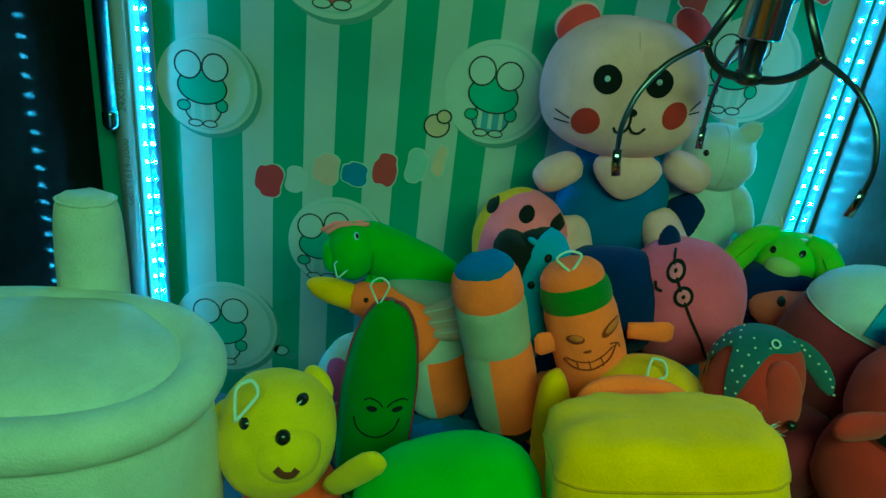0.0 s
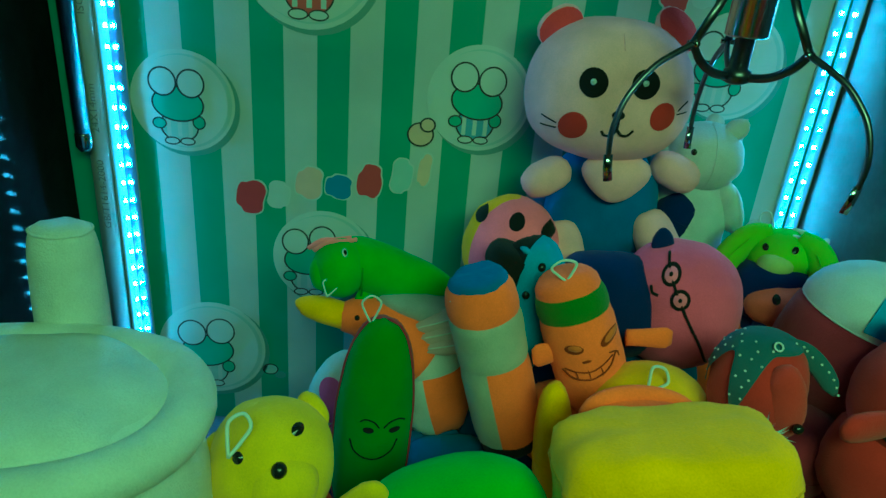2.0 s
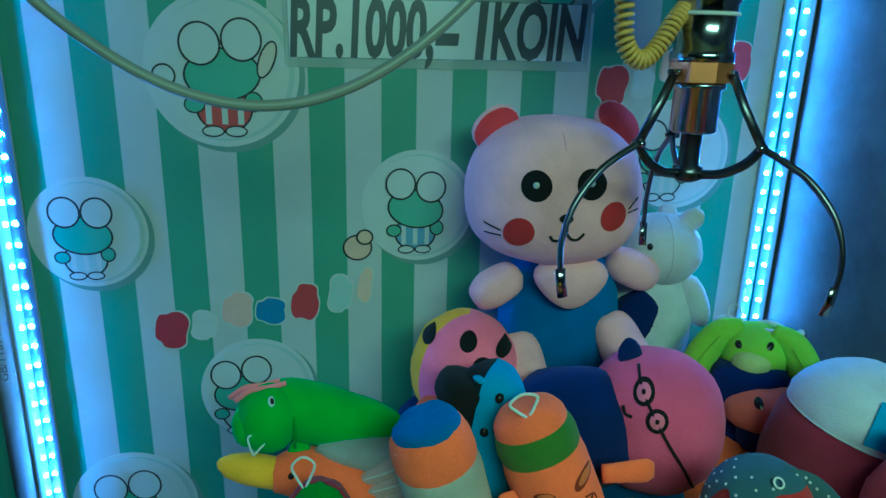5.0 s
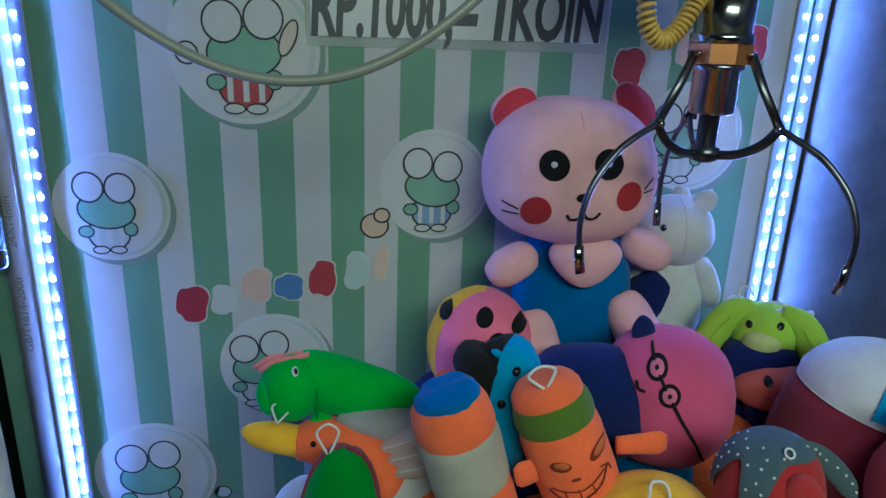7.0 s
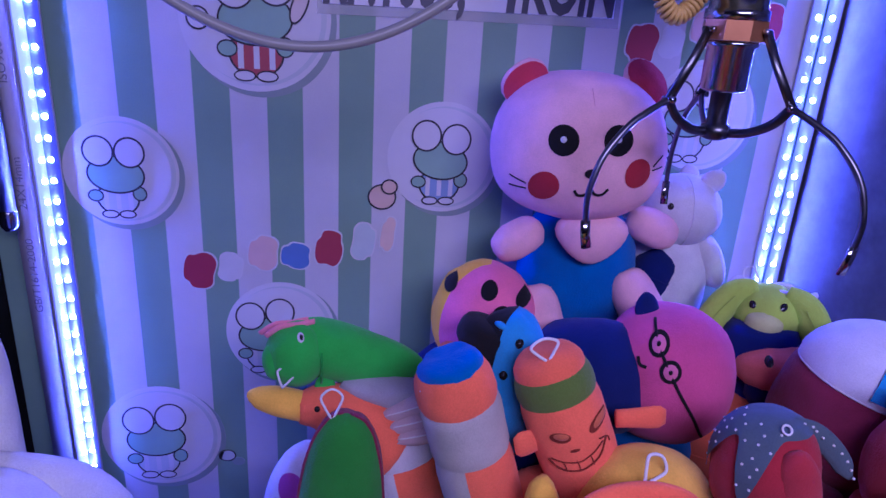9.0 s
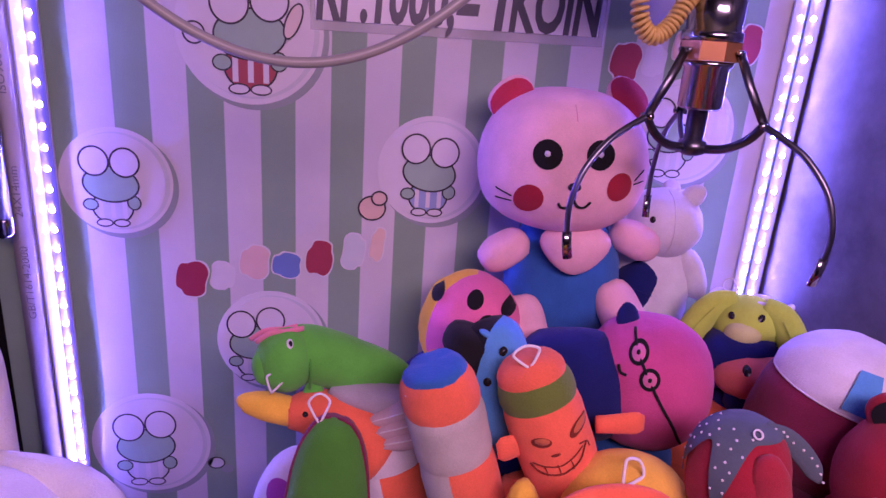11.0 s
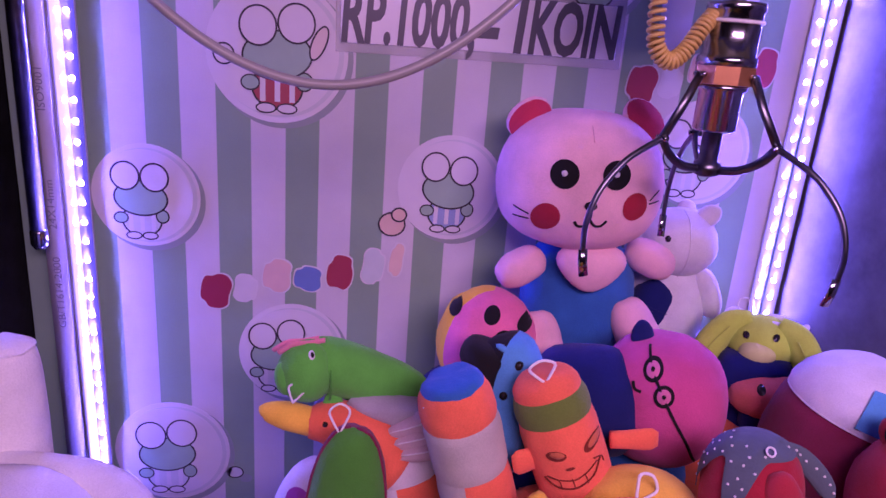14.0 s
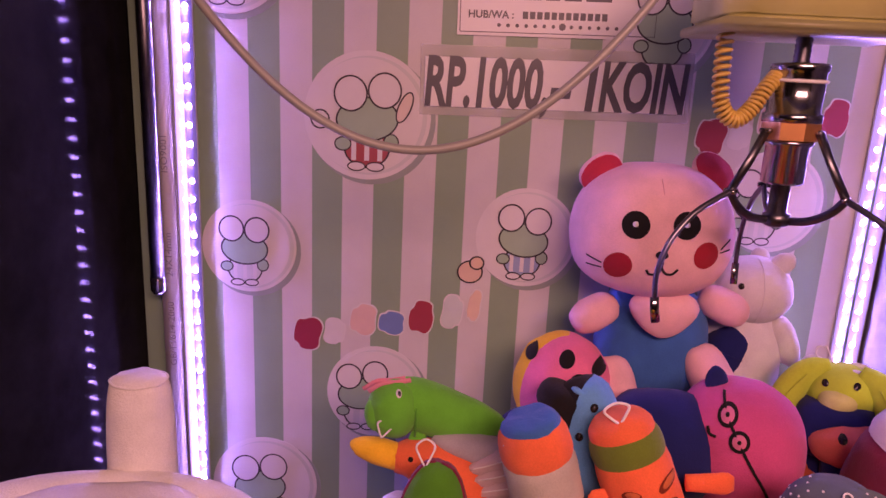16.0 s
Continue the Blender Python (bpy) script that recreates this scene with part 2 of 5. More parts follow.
class Blob:
    """A stuffed form about its own z: half sizes a, b, c; q squares the ends, n the cross-section; taper widens the top."""

    def __init__(self, a, b, c, q=2.0, n=2.0, taper=0.0, lump=0.03, seed=0.0, pinches=(), bend=0.0):
        self.a, self.b, self.c, self.q, self.n, self.taper, self.lump, self.seed = a, b, c, q, n, taper, lump, seed
        self.pinches, self.bend = pinches, bend

    def ring(self, h):
        """Share of the full width at the height share h (-1 to 1)."""
        r = max(1 - abs(h) ** self.q, 0) ** (1 / self.q) * (1 + self.taper * h)
        for p in self.pinches:
            r *= 1 - 0.045 * math.exp(-((h - p) * self.c / 0.0022) ** 2)
        return r

    def at(self, ang, h, out=0.0):
        """The point of the skin at an angle (0: the front) and a height share."""
        s, co = math.sin(ang), -math.cos(ang)
        k = (abs(s) ** self.n + abs(co) ** self.n) ** (-1 / self.n)
        r = self.ring(h)
        d = Vector((s * k * r, co * k * r, h))
        w = 1 + self.lump * noise.noise(d * 2.2 + Vector((self.seed * 7.3, 0, 0))) + self.lump * 0.35 * noise.noise(d * 6 + Vector((0, self.seed * 3.1, 0)))
        p = Vector((d.x * self.a * w, d.y * self.b * w, d.z * self.c * w))
        p.x += self.bend * h * h * self.c
        if out:
            p += Vector((d.x / self.a, d.y / self.b, d.z / self.c)).normalized() * out
        return p

    def front(self, u, v, out=0.0):
        """The point of the front skin at u across and v up, in metres."""
        h = max(min(v / self.c, 0.98), -0.98)
        r = self.ring(h)
        x = max(min(u / (self.a * max(r, 1e-4)), 0.985), -0.985)
        y = (1 - abs(x) ** self.n) ** (1 / self.n)
        return self.at(math.atan2(x, y), h, out)

    def skin(self, h0=-1.0, h1=1.0, a0=-math.pi, a1=math.pi, rings=18, sides=30, out=0.0):
        full = abs(a1 - a0 - 2 * math.pi) < 1e-6
        bm = bmesh.new()
        e0, e1 = math.asin(h0), math.asin(h1)
        rows = []
        for i in range(rings + 1):
            h = math.sin(e0 + (e1 - e0) * i / rings)
            if abs(h) > 0.99999:
                rows.append([bm.verts.new(self.at(0, math.copysign(1, h), out))])
            else:
                rows.append([bm.verts.new(self.at(a0 + (a1 - a0) * k / sides, h, out)) for k in range(sides if full else sides + 1)])
        for r0, r1 in zip(rows, rows[1:]):
            m = max(len(r0), len(r1))
            for k in range(m if full else m - 1):
                j = (k + 1) % m
                f = [r0[k % len(r0)], r0[j % len(r0)], r1[j % len(r1)], r1[k % len(r1)]]
                f = list(dict.fromkeys(f))
                if len(f) > 2:
                    bm.faces.new(f)
        bmesh.ops.recalc_face_normals(bm, faces=bm.faces[:])
        return bm

    def spot(self, u, v, ru, rv, turn=0.0, out=0.0006, sides=20):
        """A round patch that lies on the front skin."""
        bm = bmesh.new()
        c, s = math.cos(radians(turn)), math.sin(radians(turn))
        rows = [[bm.verts.new(self.front(u, v, out * 1.5))]]
        for k in (0.5, 1.0):
            row = []
            for i in range(sides):
                a = 2 * math.pi * i / sides
                x, z = ru * k * math.cos(a), rv * k * math.sin(a)
                row.append(bm.verts.new(self.front(u + x * c - z * s, v + x * s + z * c, out if k < 1 else out * 0.5)))
            rows.append(row)
        for i in range(sides):
            j = (i + 1) % sides
            bm.faces.new((rows[0][0], rows[1][i], rows[1][j]))
            bm.faces.new((rows[1][i], rows[2][i], rows[2][j], rows[1][j]))
        bm.normal_update()
        if sum(f.normal.y for f in bm.faces) > 0:
            bmesh.ops.reverse_faces(bm, faces=bm.faces[:])
        return bm

    def line(self, pts, width, out=0.0004):
        """A sewn or printed line along (u, v) points on the front skin."""
        path = smooth_path([(u, 0, v) for u, v in pts], 5)
        return tube_bm([self.front(p.x, p.z, out) for p in path], width / 2, 6)


def place(ob, m):
    ob.matrix_basis = m
    return ob


def loop_of_string(parent, base, height, width, m=None, thick=0.0007):
    """The white hanging loop at a toy's head."""
    b = Vector(base)
    pts = [b, b + Vector((width * 0.32, 0, height * 0.4)), b + Vector((width * 0.5, 0, height * 0.78)), b + Vector((0, 0, height)),
           b + Vector((-width * 0.5, 0, height * 0.75)), b + Vector((-width * 0.3, 0, height * 0.38)), b + Vector((0.0004, 0, 0))]
    ob = part("hanging_loop", tube_bm(smooth_path(pts, 5), thick, 6), STRING, parent, "white string hanging loop")
    if m:
        ob.matrix_basis = Matrix.Translation(b) @ m @ Matrix.Translation(-b)
    return ob


# ---- the cabinet ----
XL, XR, YF, ZF, ZT = -0.412, 0.270, -0.47, 0.10, 0.86
poster_mat = poster_material()
wall = tagged(part("wall_back", box_bm((XL, 0, ZF), (XR, 0.02, ZT)), poster_mat, smooth=False), "back wall covered in green and white striped vinyl print", "wall", kind="structure")
bed = tagged(part("floor", box_bm((XL, YF, ZF - 0.02), (XR, 0, ZF)), plain("cabinet_board", (0.12, 0.11, 0.12), 0.6), smooth=False), "dark board floor of the prize cabinet", "floor", kind="structure")
lid = tagged(part("ceiling", box_bm((XL - 0.02, YF, ZT), (XR + 0.02, 0.02, ZT + 0.02)), plain("cabinet_lid", (0.10, 0.10, 0.12), 0.6), smooth=False), "dark board roof of the prize cabinet", "ceiling", kind="structure")
for i, (x0, x1) in enumerate(((XL - 0.006, XL - 0.001), (XR + 0.001, XR + 0.006))):
    g = tagged(part("window_%d" % (i + 1), box_bm((x0, YF, ZF), (x1, 0.0, ZT)), panel_material((0.07, 0.34)[i]), smooth=False), "dark reflecting acrylic side panel of the prize cabinet", "window", kind="structure")
base = tagged(part("wall_base", box_bm((XL, YF, -0.75), (XR, 0.02, ZF - 0.021)), plain("cabinet_paint", (0.08, 0.08, 0.11), 0.5), smooth=False), "dark painted lower cabinet", "wall", kind="structure")
# the dark room around
room_mat = plain("dark_room_paint", (0.035, 0.03, 0.045), 0.9, scale=4)
for nm, lo, hi in (("wall_west", (-1.7, -2.3, -0.75), (-1.65, 1.0, 1.9)), ("wall_east", (1.65, -2.3, -0.75), (1.7, 1.0, 1.9)),
                   ("wall_north", (-1.65, 0.95, -0.75), (1.65, 1.0, 1.9)), ("wall_south", (-1.65, -2.3, -0.75), (1.65, -2.25, 1.9)),
                   ("ground", (-1.7, -2.3, -0.8), (1.7, 1.0, -0.752)), ("ceiling_room", (-1.7, -2.3, 1.9), (1.7, 1.0, 1.95))):
    tagged(part(nm, box_bm(lo, hi), room_mat, smooth=False), "dark painted surface of the unlit room", "wall", kind="structure")


# ---- print on the back wall ----
def disc_bm(x, z, r, y, rz=None, thick=0.0006, sides=48, turn=0.0):
    rz = rz or r
    bm = bmesh.new()
    c, s = math.cos(radians(turn)), math.sin(radians(turn))
    f, k = [], []
    for i in range(sides):
        a = 2 * math.pi * i / sides
        u, v = r * math.cos(a), rz * math.sin(a)
        px, pz = x + u * c - v * s, z + u * s + v * c
        f.append(bm.verts.new((px, y - thick, pz)))
        k.append(bm.verts.new((px, y, pz)))
    bm.faces.new(f)
    for i in range(sides):
        bm.faces.new((f[i], k[i], k[(i + 1) % sides], f[(i + 1) % sides]))
    bmesh.ops.recalc_face_normals(bm, faces=bm.faces[:])
    return bm


def outline_bm(x, z, r, y, rz=None, width=0.0015, turn=0.0, sides=40):
    """A flat printed ring."""
    rz = rz or r
    c, s = math.cos(radians(turn)), math.sin(radians(turn))
    bm = bmesh.new()
    rings = []
    for grow in (-width / 2, width / 2):
        row = []
        for i in range(sides):
            a = 2 * math.pi * i / sides
            u, v = (r + grow) * math.cos(a), (rz + grow) * math.sin(a)
            row.append(bm.verts.new((x + u * c - v * s, y - 0.0001, z + u * s + v * c)))
        rings.append(row)
    for i in range(sides):
        j = (i + 1) % sides
        bm.faces.new((rings[0][i], rings[1][i], rings[1][j], rings[0][j]))
    bm.normal_update()
    if bm.faces[:][0].normal.y > 0:
        bmesh.ops.reverse_faces(bm, faces=bm.faces[:])
    return bm


def printed_disc(x, z, r, motif, flip=1):
    t = thing("printed_disc", pose(x, -0.0002, z), "round white disc print with green and white ovals", "wall print", "discs on the wall")
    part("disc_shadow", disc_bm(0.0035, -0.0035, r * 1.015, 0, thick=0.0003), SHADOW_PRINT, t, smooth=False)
    part("disc_edge", disc_bm(0, 0, r, -0.0004, thick=0.0003), WHITE_PRINT, t, smooth=False)
    part("disc_groove", disc_bm(0.0012, 0, r * 0.92, -0.0008, thick=0.0002), RING_PRINT, t, smooth=False)
    part("disc_face", disc_bm(-0.0012, 0, r * 0.89, -0.0011, thick=0.0002), WHITE_PRINT, t, smooth=False)
    k = r / 0.05 * 1.16
    y = -0.0014
    coat, ex, tilt = motif
    bodyz = -0.021 * k
    part("printed_body", disc_bm(ex * k, bodyz, 0.0155 * k, y, 0.0135 * k, thick=0.0002), coat, t, smooth=False)
    part("printed_outline", outline_bm(ex * k, bodyz, 0.0155 * k, y - 0.0002, 0.0135 * k), INK, t)
    part("printed_head", disc_bm(ex * k, -0.002 * k, 0.021 * k, y - 0.0004, 0.0145 * k, thick=0.0002, turn=tilt), FROG_GREEN, t, smooth=False)
    part("printed_outline", outline_bm(ex * k, -0.002 * k, 0.021 * k, y - 0.0006, 0.0145 * k, turn=tilt), INK, t)
    for sx, sz, w, h, mat in ((-0.0165, -0.019, 0.0055, 0.0045, FROG_GREEN), (0.0165, -0.017, 0.0050, 0.0055, FROG_GREEN), (-0.007, -0.034, 0.0060, 0.0030, WHITE_PRINT), (0.006, -0.034, 0.0060, 0.0030, WHITE_PRINT)):
        part("printed_limb", disc_bm((ex + sx) * k, sz * k, w * k, y - 0.0002, h * k, thick=0.0002, sides=20), mat, t, smooth=False)
        part("printed_outline", outline_bm((ex + sx) * k, sz * k, w * k, y - 0.0004, h * k, 0.0012), INK, t, smooth=False)
    for sx in (-0.009, 0.0, 0.009) if coat is not FROG_GREEN else ():
        part("printed_stripe", box_bm(((ex + sx - 0.0017) * k, y - 0.0003, bodyz - 0.009 * k), ((ex + sx + 0.0017) * k, y - 0.0002, bodyz + 0.006 * k)), WHITE_PRINT, t, smooth=False)
    for sx, sz in ((-0.0115, 0.0155), (0.0115, 0.0165)):
        cx, cz = ex * k + sx * k, (sz + math.sin(radians(tilt)) * sx) * k
        part("printed_oval", disc_bm(cx, cz, 0.011 * k, y - 0.0008, 0.0115 * k, thick=0.0002), WHITE_PRINT, t, smooth=False)
        part("printed_outline", outline_bm(cx, cz, 0.011 * k, y - 0.001, 0.0115 * k), INK, t)
    return t


BLUE_COAT = plain("blue_print", (0.30, 0.42, 0.62), 0.45)
RED_COAT = plain("red_print", (0.42, 0.08, 0.09), 0.45)
PALE_COAT = plain("pale_print", (0.62, 0.68, 0.66), 0.45)
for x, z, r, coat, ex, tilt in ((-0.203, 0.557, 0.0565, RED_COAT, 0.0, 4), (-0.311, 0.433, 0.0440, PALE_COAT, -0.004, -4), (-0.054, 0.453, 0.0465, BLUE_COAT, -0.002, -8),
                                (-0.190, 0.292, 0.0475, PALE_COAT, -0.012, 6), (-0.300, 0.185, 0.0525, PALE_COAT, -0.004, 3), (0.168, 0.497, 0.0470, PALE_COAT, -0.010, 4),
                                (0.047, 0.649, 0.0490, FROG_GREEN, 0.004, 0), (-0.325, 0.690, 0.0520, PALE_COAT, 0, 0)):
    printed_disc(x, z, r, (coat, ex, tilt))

# coloured plain tiles where the wall print has a row of lettering
ROW = [(-0.256, 0.350, 0.0145, 0.0165, (0.36, 0.035, 0.06)), (-0.231, 0.353, 0.0105, 0.0125, (0.70, 0.72, 0.70)), (-0.203, 0.366, 0.0135, 0.0155, (0.75, 0.55, 0.46)),
       (-0.176, 0.364, 0.0135, 0.0115, (0.15, 0.26, 0.55)), (-0.148, 0.371, 0.0125, 0.0165, (0.40, 0.05, 0.07)), (-0.119, 0.378, 0.0105, 0.0165, (0.60, 0.70, 0.66)), (-0.098, 0.385, 0.0065, 0.0155, (0.80, 0.62, 0.48))]
for dx, dz, count in ((0, 0, 7), (0.361, 0.203, 5)):
    for x, z, w, h, rgb in ROW[:count]:
        x, z = x + dx, z + dz
        t = thing("printed_tile", pose(x, -0.0002, z, 0, 8, 0), "rounded coloured shape printed on the striped wall", "wall print", "coloured shapes in a row")
        for nm, grow, y, mat in (("tile_edge", 0.0011, -0.0004, WHITE_PRINT), ("tile_face", 0, -0.0009, plain("tile_print", rgb, 0.45))):
            bm = bmesh.new()
            vs = []
            for i in range(36):
                a = 2 * math.pi * i / 36
                ca, sa = math.cos(a), math.sin(a)
                dent = 1 - 0.16 * max(0.0, math.cos(3 * a + w * 900)) ** 2
                vs.append(bm.verts.new(((math.copysign(abs(ca) ** 0.75, ca) * w * 0.92 * dent) + math.copysign(grow, ca), y, math.copysign(abs(sa) ** 0.75, sa) * h * dent + math.copysign(grow, sa))))
            bm.faces.new(vs[::-1])
            part(nm, bm, mat, t, smooth=False)

# the ball and bat shapes on the large disc
t = thing("printed_ball", pose(-0.245, -0.0022, 0.553), "small round outlined ball print on a white disc", "wall print")
part("ball_face", disc_bm(0, 0, 0.0080, 0, thick=0.0002), WHITE_PRINT, t, smooth=False)
part("ball_outline", outline_bm(0, 0, 0.0080, -0.0004, width=0.0014), INK, t, smooth=False)
t = thing("printed_bat", pose(-0.170, -0.0022, 0.566, 0, 22, 0), "long pale oval print with black outline on a disc", "wall print")
part("bat_face", disc_bm(0, 0, 0.0055, 0, 0.0140, thick=0.0002), plain("bat_print", (0.74, 0.66, 0.56), 0.45), t, smooth=False)
part("bat_outline", outline_bm(0, 0, 0.0055, -0.0004, 0.0140, width=0.0014), INK, t, smooth=False)
t = thing("printed_snail", pose(-0.243, -0.0002, 0.162), "small pale oval print beside a disc", "wall print")
part("oval_face", disc_bm(0, 0, 0.0075, 0, 0.0060, thick=0.0003), PALE_COAT, t, smooth=False)
part("oval_outline", outline_bm(0, 0, 0.0075, -0.0005, 0.0060, width=0.0012), INK, t, smooth=False)
part("oval_shell", disc_bm(0.010, -0.007, 0.0060, 0, 0.0045, thick=0.0003), SHADOW_PRINT, t, smooth=False)

# small chick-coloured oval beside a disc
t = thing("printed_oval", pose(-0.104, -0.0002, 0.418), "small pale orange oval with black outline printed on the wall", "wall print")
part("oval_face", disc_bm(0, 0, 0.0115, 0, 0.0105, thick=0.0004), plain("peach_print", (0.74, 0.56, 0.42), 0.45), t, smooth=False)
part("oval_outline", outline_bm(0, 0, 0.0115, -0.0005, 0.0105), INK, t)
part("oval_bump", disc_bm(0.006, 0.009, 0.0065, -0.0006, 0.006, thick=0.0003), plain("peach_print", (0.74, 0.56, 0.42), 0.45), t, smooth=False)
part("oval_outline", outline_bm(0.006, 0.009, 0.0065, -0.0010, 0.006), INK, t)


def lettering(text, height, parent, mat, m, wide=1.0, bold=0.0, name="lettering", shear=0.0):
    cu = bpy.data.curves.new(name, "FONT")
    cu.body, cu.size, cu.offset, cu.extrude, cu.shear = text, height, bold, 0.0002, shear
    cu.resolution_u = 3
    tmp = new("tmp_text", cu)
    me = bpy.data.meshes.new_from_object(tmp.evaluated_get(bpy.context.evaluated_depsgraph_get()))
    bpy.data.objects.remove(tmp)
    me.materials.clear()
    me.materials.append(mat)
    ob = new(name, me)
    ob.parent = parent
    ob.matrix_basis = m @ Matrix.Diagonal((wide, 1, 1, 1))
    return ob


PAPER = plain("white_paper", (0.80, 0.81, 0.80), 0.35, wear=0.06, scale=30)
sign = thing("price_sign", pose(-0.157, -0.0016, 0.561, 0, -0.6, 0), "white paper price strip taped to the wall, bold dark lettering", "sign")
part("tape", box_bm((0, 0, 0), (0.239, 0.0004, 0.060)), clear_tape_material(), sign, "clear tape over the paper", smooth=False)
part("paper", box_bm((0.004, -0.0008, 0.0075), (0.234, -0.0003, 0.0500), 0.0002, 1), PAPER, sign, smooth=False)
GREY_INK = plain("faded_black_ink", (0.07, 0.075, 0.085), 0.4)
for text, x, w in (("RP.1000,", 0.003, 0.535), ("-", 0.113, 1.0), ("1", 0.139, 0.7), ("KOIN", 0.157, 0.53)):
    lettering(text, 0.058, sign, GREY_INK, pose(x, -0.0010, 0.0095, 90, 0, 0), w, 0.0019, shear=0.12)

notice = thing("notice", pose(-0.127, -0.0016, 0.630, 0, -0.8, 0), "white paper notice with a printed border and small print", "sign")
part("paper", box_bm((0, -0.0003, 0), (0.173, 0.0002, 0.10)), PAPER, notice, smooth=False)
for lo, hi in (((0.002, -0.0006, 0.0025), (0.171, -0.0004, 0.0032)), ((0.002, -0.0006, 0.0025), (0.0027, -0.0004, 0.098)), ((0.1703, -0.0006, 0.0025), (0.171, -0.0004, 0.098))):
    part("border_line", box_bm(lo, hi), GREY_INK, notice, smooth=False)
lettering("HUB/WA :", 0.0088, notice, GREY_INK, pose(0.009, -0.0006, 0.0145, 90, 0, 0), 1.0, 0.0002)
for k in range(12):
    part("print_bar", box_bm((0.056 + k * 0.0062, -0.0006, 0.0145), (0.0605 + k * 0.0062, -0.0004, 0.0205)), GREY_INK, notice, smooth=False)
for row, (x0, x1) in enumerate(((0.012, 0.135), (0.010, 0.150), (0.014, 0.140), (0.030, 0.130))):
    k = x0
    while k < x1:
        wd = 0.012 + 0.010 * ((row * 7 + int(k * 1000)) % 5) / 4
        part("print_bar", box_bm((k, -0.0006, 0.030 + row * 0.0155), (min(k + wd, x1), -0.0004, 0.0375 + row * 0.0155)), GREY_INK, notice, smooth=False)
        k += wd + 0.004
for k in range(15):
    part("print_dot", disc_bm(0.036 + k * 0.0078, 0.0088, 0.0016 if k != 7 else 0.0030, -0.0004, thick=0.0002, sides=12), GREY_INK, notice, smooth=False)


# ---- strip lights in the back corners ----
def led_strip(x, y, z0, z1, facing, label, sleeve, pitch=0.0167):
    t = thing("led_strip", pose(x, y, z0, 0, 0, facing), label, "strip light", "strip lights")
    part("strip_base", box_bm((-0.0055, -0.001, 0), (0.0055, 0.001, z1 - z0)), PVC, t, smooth=False)
    part("sleeve", box_bm((-0.0052, -0.0028, 0), (0.0052, -0.0012, z1 - z0), 0.0006), sleeve, t, "glowing silicone sleeve")
    n = int((z1 - z0) / pitch)
    for i in range(n):
        ob = new("light_chip", CHIP)
        ob.parent = t
        ob.matrix_basis = pose(0, -0.0033, pitch * (i + 0.5))
    return t


BRIGHT = glow("led_tape_bright", LED, LED_SLEEVE * 2)
SLEEVE, FAINT, CHIPMAT = glow("led_sleeve", LED, LED_SLEEVE), glow("led_tape", LED, LED_SLEEVE * 0.25), glow("led_chip", LED, LED_CHIP)
bm = box_bm((-0.0019, -0.0009, -0.0019), (0.0019, 0.0005, 0.0019), 0.0007, 2)
CHIP = bpy.data.meshes.new("light_chip")
bm.to_mesh(CHIP)
bm.free()
CHIP.materials.append(CHIPMAT)
led_strip(-0.3600, -0.003, 0.15, 0.80, 0, "glowing strip of round lights along the cabinet corner, outer right one an added mirror image", FAINT)
led_strip(-0.3685, -0.0075, 0.15, 0.80, 62, "glowing strip light along the plastic trunking", BRIGHT)
led_strip(0.2510, -0.003, 0.34, 0.80, 0, "glowing strip of round lights along the cabinet corner, outer right one an added mirror image", SLEEVE)
# added strip in place of the right strip's mirror image in the side panel
led_strip(0.2648, -0.0062, 0.34, 0.80, -52, "glowing strip of round lights along the cabinet corner, outer right one an added mirror image", SLEEVE)
trunk = thing("cable_trunking", pose(0, 0, 0), "white plastic cable trunking with small grey print in the corner", "trunking")
part("channel", box_bm((-0.3860, -0.0155, ZF), (-0.3735, 0, ZT), 0.001), PVC, trunk)
part("cover", box_bm((-0.3875, -0.0180, ZF), (-0.3720, -0.0160, ZT), 0.0008), PVC, trunk)
PALE_INK = plain("grey_ink", (0.25, 0.25, 0.27), 0.5)
for text, z in (("24X14mm", 0.405), ("GB/T1614-2000", 0.318), ("ISO9001", 0.50)):
    lettering(text, 0.0085, trunk, PALE_INK, pose(-0.3765, -0.0184, z, 90, -90, 0), 1.15, 0.0)
# rod stands in for an upright reflection in the left side glass
rod = thing("reflection_rod", pose(-0.3850, -0.030, ZF), "dark steel rod in place of a reflection beside the side glass", "post")
part("rod", lathe_bm([(0.006, 0.30), (0.006, 0.75)], 16), STEEL, rod)
part("rod_cap", lathe_bm([(0.004, 0.292), (0.0065, 0.296), (0.0065, 0.306), (0.006, 0.308)], 16), CHROME, rod)


# ---- soft toys ----
HEAP = "soft toys in the heap"
PINK = plush((0.87, 0.52, 0.56), 0.8)
CORAL_RED = plush((0.55, 0.05, 0.09))
NAVY = plush((0.012, 0.02, 0.13), 0.6)
ORANGE = plush((0.94, 0.19, 0.055))
WHITE = plush((0.72, 0.72, 0.74))
CREAM = plush((0.74, 0.74, 0.69), 1.3)
YELLOW = plush((0.95, 0.56, 0.010))
LEMON = plush((0.84, 0.62, 0.03))
GREEN = plush((0.075, 0.50, 0.025))
DEEPGREEN = plush((0.045, 0.26, 0.010))
BLUE = plush((0.03, 0.15, 0.45))
SKY = plush((0.09, 0.36, 0.72))
MAGENTA = plush((0.62, 0.10, 0.27))
FACE_INK = plush((0.20, 0.035, 0.012), 0.5)
MAROON = plush((0.20, 0.02, 0.05))
RED = plush((0.38, 0.025, 0.032))
LIME = plush((0.50, 0.72, 0.04))
LEDGREY = plush((0.42, 0.42, 0.45))
